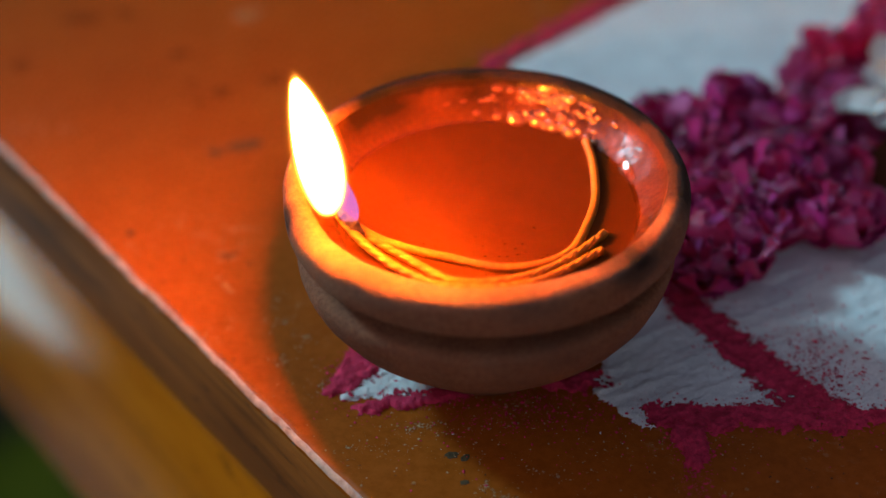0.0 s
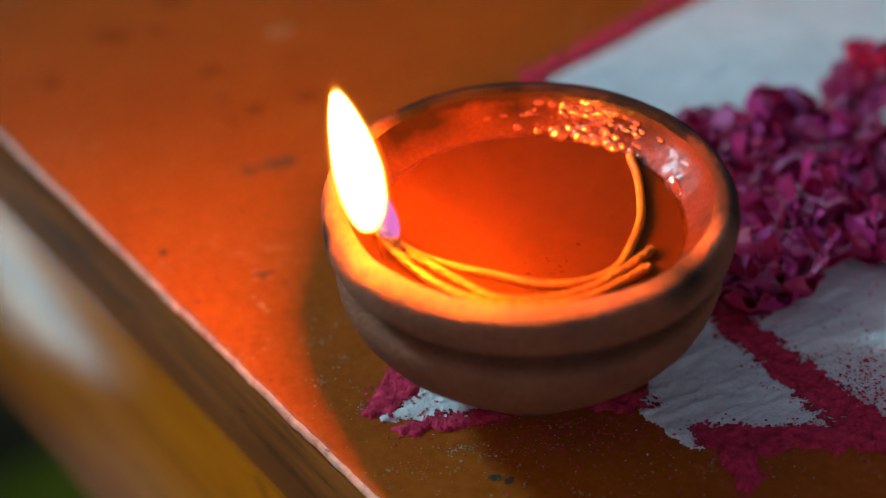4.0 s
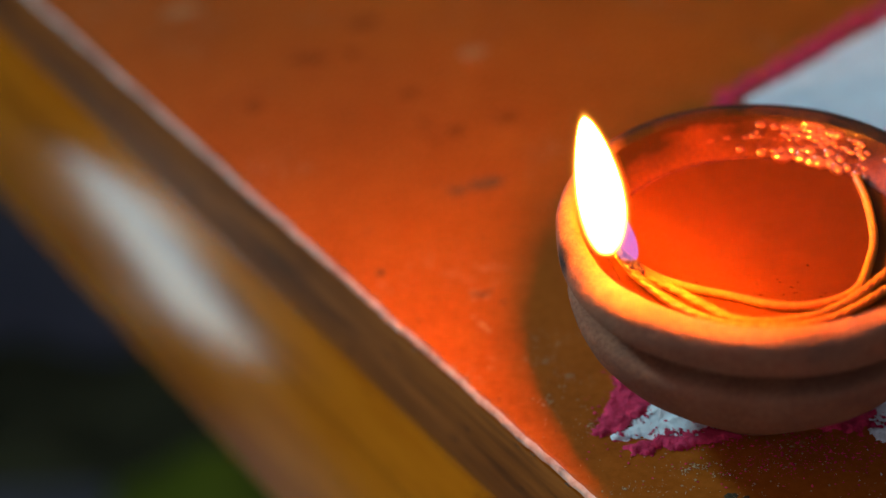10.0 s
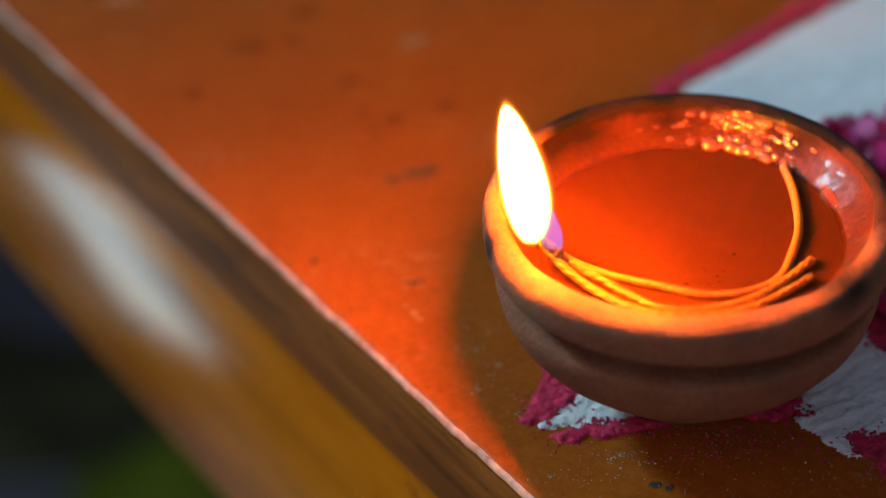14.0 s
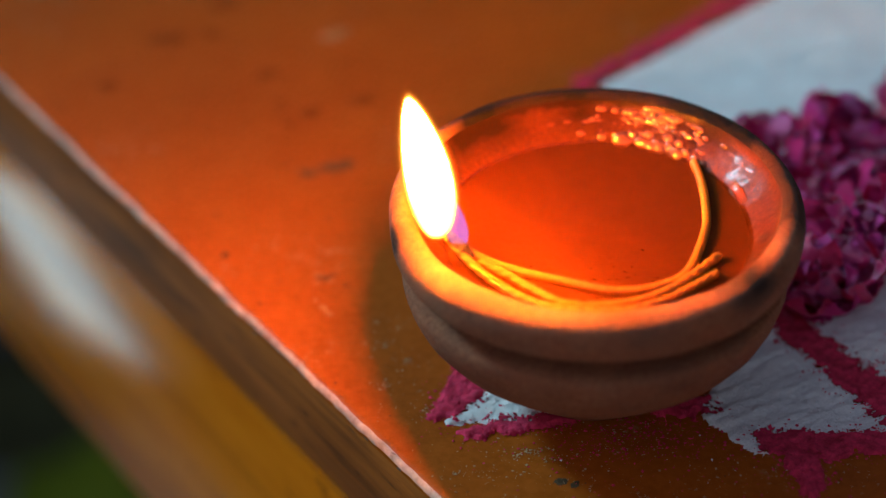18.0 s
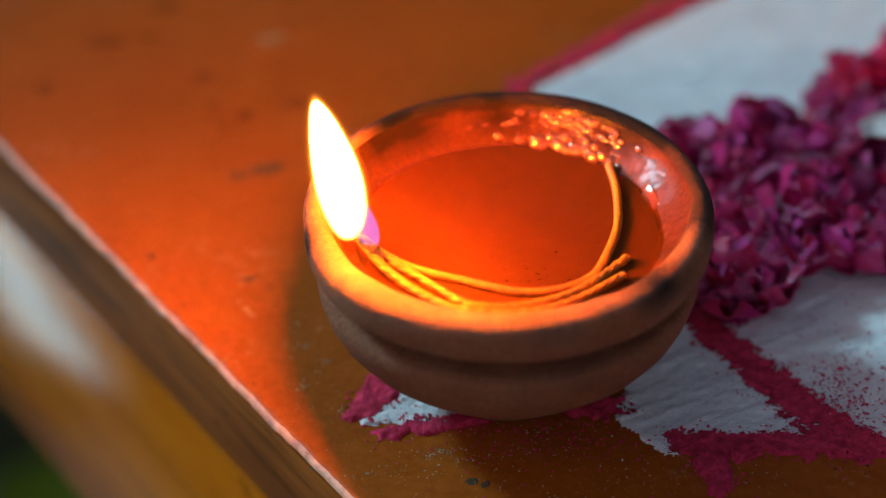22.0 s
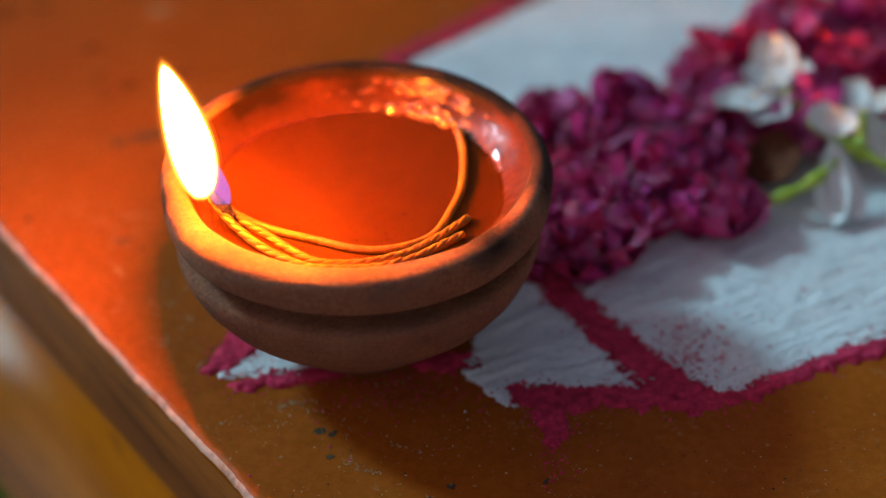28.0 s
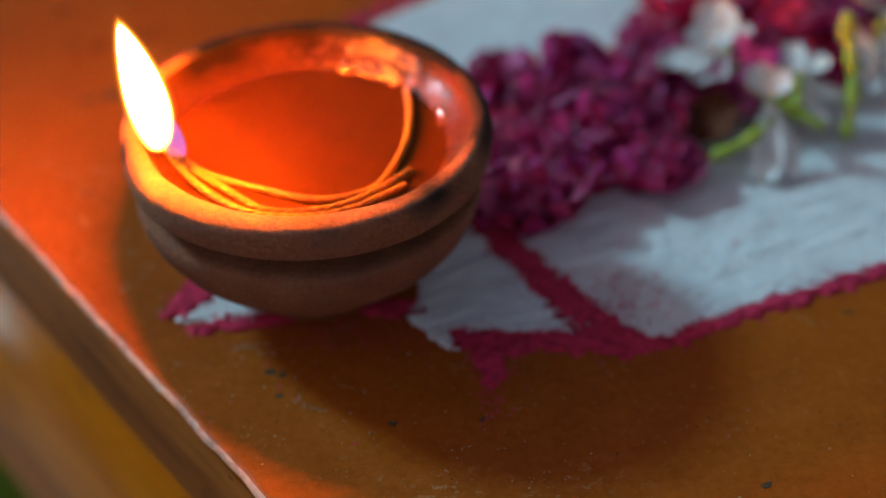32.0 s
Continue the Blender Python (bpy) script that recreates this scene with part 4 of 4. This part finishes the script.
open_flower((9.3, 6.7, 1.5), [(8.55, 7.35, 1.75), (9.2, 8.3, 1.95), (7.75, 6.15, 1.4), (8.6, 5.65, 1.25), (9.75, 7.6, 1.7)], (10.1, 5.8, 1.15), "white flower with broad petals on the magenta heap", 60, 0.6)
open_flower((10.1, 4.75, 1.4), [(9.8, 5.35, 1.95), (9.95, 3.3, 0.14), (10.5, 3.45, 0.14), (10.45, 5.25, 1.85)], (11.0, 5.1, 0.8), "white flower with long petals drooping to the powder", 70, 0.44)
open_flower((10.95, 5.9, 1.35), [(10.2, 6.4, 1.6), (10.9, 6.9, 1.6), (11.7, 6.4, 1.5), (11.35, 4.8, 0.5), (11.9, 5.5, 0.9)], (10.8, 4.9, 0.8), "white flower with a warm cream throat", 80)



def stem(points, radius, label):
    v, f = tube([Vector(p) * CM for p in smooth_path(points, 20)], [radius * CM * (1 + 0.25 * math.sin(i)) for i in range(20)], 9)
    return tagged(part("flower_stem", mesh_of("flower_stem", v, f, green_stem)), label, "stem")


stem([(8.25, 3.72, 0.3), (8.8, 3.82, 0.5), (9.5, 4.0, 0.75), (10.2, 4.5, 1.0)], 0.125, "bright green flower stem lying on the powder")
stem([(9.3, 6.8, 1.25), (9.8, 6.0, 1.15), (10.4, 5.3, 1.0), (11.4, 4.6, 0.75)], 0.125, "yellow-green flower stem lying across the heap")
bud_stem = stem([(12.0, 4.9, 0.25), (12.2, 5.7, 1.2), (12.1, 6.4, 2.1)], 0.14, "yellow-green bud stem standing among the flowers")
bud = part("bud", ball_mesh("bud", yellow_bud, 12, 9), bud_stem, "yellow closed bud")
bud.matrix_basis = pose(12.08 * CM, 6.5 * CM, 2.2 * CM, -25, 0, 0) @ Matrix.Diagonal((0.0021, 0.0021, 0.0042, 1))
# a dull brown curled shape between the heap and the green stem
leaf = petal_mesh("dry_leaf", 1.9, 0.75, 0.5, 0.3, dull_brown, ruffle=0.2, seed=31)
dry_leaf = tagged(part("dry_leaf", leaf), "dull brown curled shape beside the magenta flowers", "leaf")
dry_leaf.matrix_basis = pose(7.9 * CM, 4.6 * CM, 0.2 * CM, 8, -10, 25)


# ---------------------------------------------------------------- marks on the board
def blot(name, x, y, sx, sy, turn, material, label, seed, z=0.003):
    """A flat stain or flake with an uneven outline."""
    r = random.Random(seed)
    n = 26
    pts = []
    for k in range(n):
        w = 2 * math.pi * k / n
        q = 1 + 0.45 * noise.noise(Vector((math.cos(w) * 1.6, math.sin(w) * 1.6, seed * 3.7)))
        u, v = sx * q * math.cos(w), sy * q * math.sin(w)
        pts.append(Vector((x + u * math.cos(turn) - v * math.sin(turn), y + u * math.sin(turn) + v * math.cos(turn), z)) * CM)
    top = [p + Vector((0, 0, 0.00004)) for p in pts]
    inner = [Vector((x * CM, y * CM, p.z)) + 0.7 * (p - Vector((x * CM, y * CM, p.z))) for p in top]
    faces = [(k, (k + 1) % n, n + (k + 1) % n, n + k) for k in range(n)] + [tuple(range(n, 2 * n))]
    tagged(part(name, mesh_of(name, pts + inner, faces, material)), label, "stain")


soot_stain = matt(surface("grey_ash_stain", (0.07, 0.034, 0.021), (0.23, 0.082, 0.025), 200, 0.7, 0.4))
blot("ash_stain", -5.2, 7.36, 0.34, 0.22, 0.2, soot_stain, "grey ash smudge on the painted board", 3)
blot("ash_stain", -4.98, 7.42, 0.2, 0.17, 0.1, soot_stain, "grey ash smudge on the painted board", 4, 0.009)
blot("ash_stain", -5.78, 7.08, 0.15, 0.14, 0.6, soot_stain, "grey ash smudge on the painted board", 5, 0.006)
blot("ash_stain", -5.55, 7.2, 0.14, 0.1, 0.9, soot_stain, "grey ash smudge on the painted board", 12, 0.012)
blot("ash_stain", -5.95, 7.14, 0.08, 0.1, 0.3, soot_stain, "grey ash smudge on the painted board", 14, 0.003)
for k, (x, y, r) in enumerate(((-7.32, 4.05, 0.085), (-6.4, 2.36, 0.035), (-6.08, 3.06, 0.03), (-8.6, 6.2, 0.04), (-4.9, 4.6, 0.03))):
    blot("speck", x, y, r, r * 1.1, k, char_dot, "tiny dark speck on the painted board", 6 + k)
for k, (x, y, sx, sy) in enumerate(((-5.3, 3.32, 0.12, 0.05), (-5.05, 3.1, 0.1, 0.045), (-5.32, 3.05, 0.07, 0.04), (-5.13, 2.2, 0.08, 0.12), (-5.0, 2.0, 0.06, 0.08), (-5.3, 2.45, 0.05, 0.06), (-6.7, 4.3, 0.05, 0.04), (-6.0, 4.0, 0.06, 0.03))):
    blot("paint_scuff", x, y, sx, sy, 0.2 * k, pale_scuff, "pale rubbed spot in the brown paint", 20 + k)
for k, (x, y, sx, sy) in enumerate(((-5.2, 3.22, 0.17, 0.07), (-5.02, 3.28, 0.09, 0.06), (-5.16, 3.08, 0.1, 0.03))):
    blot("ash_stain", x, y, sx, sy, 0.4 * k, soot_stain, "small grey scuffed spot in the brown paint", 150 + k, 0.009 + 0.004 * k)
brown_stain = matt(surface("brown_stain", (0.16, 0.034, 0.003), (0.24, 0.05, 0.004), 90, 0.6, 0.3))
for k, (x, y, sx, sy) in enumerate(((-9.8, 13.3, 0.45, 0.3), (-7.1, 11.5, 0.3, 0.2), (-5.9, 9.7, 0.28, 0.2), (-6.4, 9.2, 0.14, 0.12), (-10.9, 11.1, 0.3, 0.25), (-8.7, 13.6, 0.25, 0.2), (-6.7, 10.2, 0.15, 0.15), (-4.7, 10.2, 0.3, 0.25), (-8.5, 15.2, 0.4, 0.3))):
    blot("brown_stain", x, y, sx, sy, 0.5 * k, brown_stain, "faint darker stain in the brown paint", 160 + k)
for k, (x, y, sx, sy) in enumerate(((-13.5, 16.2, 0.6, 0.25), (-5.6, 13.4, 0.35, 0.25))):
    blot("dust_film", x, y, sx, sy, 0.4, pale_scuff, "pale dusty smudge on the brown paint", 180 + k)
r = random.Random(8)
flakes = [(-3.83, 0.92), (-3.39, 0.56), (-3.6, 0.2), (-3.2, -0.4), (-3.7, -0.5), (-2.9, -1.9), (-1.6, -2.1), (-0.9, -2.4), (-0.4, -2.9), (8.9, -2.1), (10.3, -1.9), (9.6, -3.0), (7.6, -3.4), (4.5, -3.9), (5.6, -4.6), (2.2, -4.4), (0.6, -4.9), (-1.3, -3.6)]
for k, (x, y) in enumerate(flakes):
    q = r.uniform(0.015, 0.04)
    blot("paint_flake", x, y, q, q * r.uniform(0.5, 1.2), r.uniform(0, 3), pale_scuff, "small pale flake stuck on the paint", 40 + k, 0.006)

grey_flake = matt(surface("grey_flake", (0.05, 0.03, 0.015), (0.14, 0.085, 0.045), 260, 0.6, 0.5))
for k, (x, y, sx, sy, turn) in enumerate(((-0.62, -2.9, 0.13, 0.09, 0.2), (-0.38, -2.98, 0.1, 0.07, 0.9), (-0.4, -3.6, 0.08, 0.06, 0.4), (1.8, -4.4, 0.09, 0.07, 0.0), (8.6, -6.1, 0.12, 0.07, 0.6), (11.0, -1.15, 0.1, 0.06, 0.3), (3.5, -4.3, 0.08, 0.05, 1.1))):
    blot("grey_flake", x, y, sx, sy, turn, grey_flake, "small grey flake stuck on the brown paint", 110 + k, 0.006)


def chip(s, across, z, size, material, label, seed):
    """A knocked-off splinter on the platform's edge."""
    r = random.Random(seed)
    me = ball_mesh("chip", material, 9, 6, 1.0)
    for v in me.vertices:
        v.co *= 0.7 + 0.6 * r.random()
    ob = part("chip", me, platform, label)
    ob.matrix_basis = Matrix.Translation(edge_point(s, across, z)) @ pose(0, 0, 0, r.uniform(-20, 20), r.uniform(-8, 8), math.degrees(EDGE_A) + 90 + r.uniform(-10, 10)) @ Matrix.Diagonal((size * r.uniform(1.0, 2.6) * CM, size * 0.22 * CM, size * 0.6 * CM, 1))


for k, (s, z, size) in enumerate(((1.75, -0.16, 0.11), (1.6, -0.34, 0.09), (1.9, -0.5, 0.08), (1.3, -0.22, 0.07), (0.7, -0.3, 0.06), (0.2, -0.2, 0.05), (3.6, -0.3, 0.05), (5.2, -0.25, 0.06), (8.4, -0.4, 0.05), (-1.4, -0.3, 0.05))):
    chip(s, 0.0, z, size, dark_chip, "dark chipped spot on the edge", 70 + k)
for k, (s, z, size) in enumerate(((0.9, -0.04, 0.05), (0.45, -0.03, 0.06), (-0.2, -0.05, 0.045), (-0.7, -0.04, 0.05), (1.4, -0.05, 0.04), (2.8, -0.05, 0.04))):
    chip(s, 0.06, z, size, worn_wood, "pale splinter on the worn edge", 90 + k)
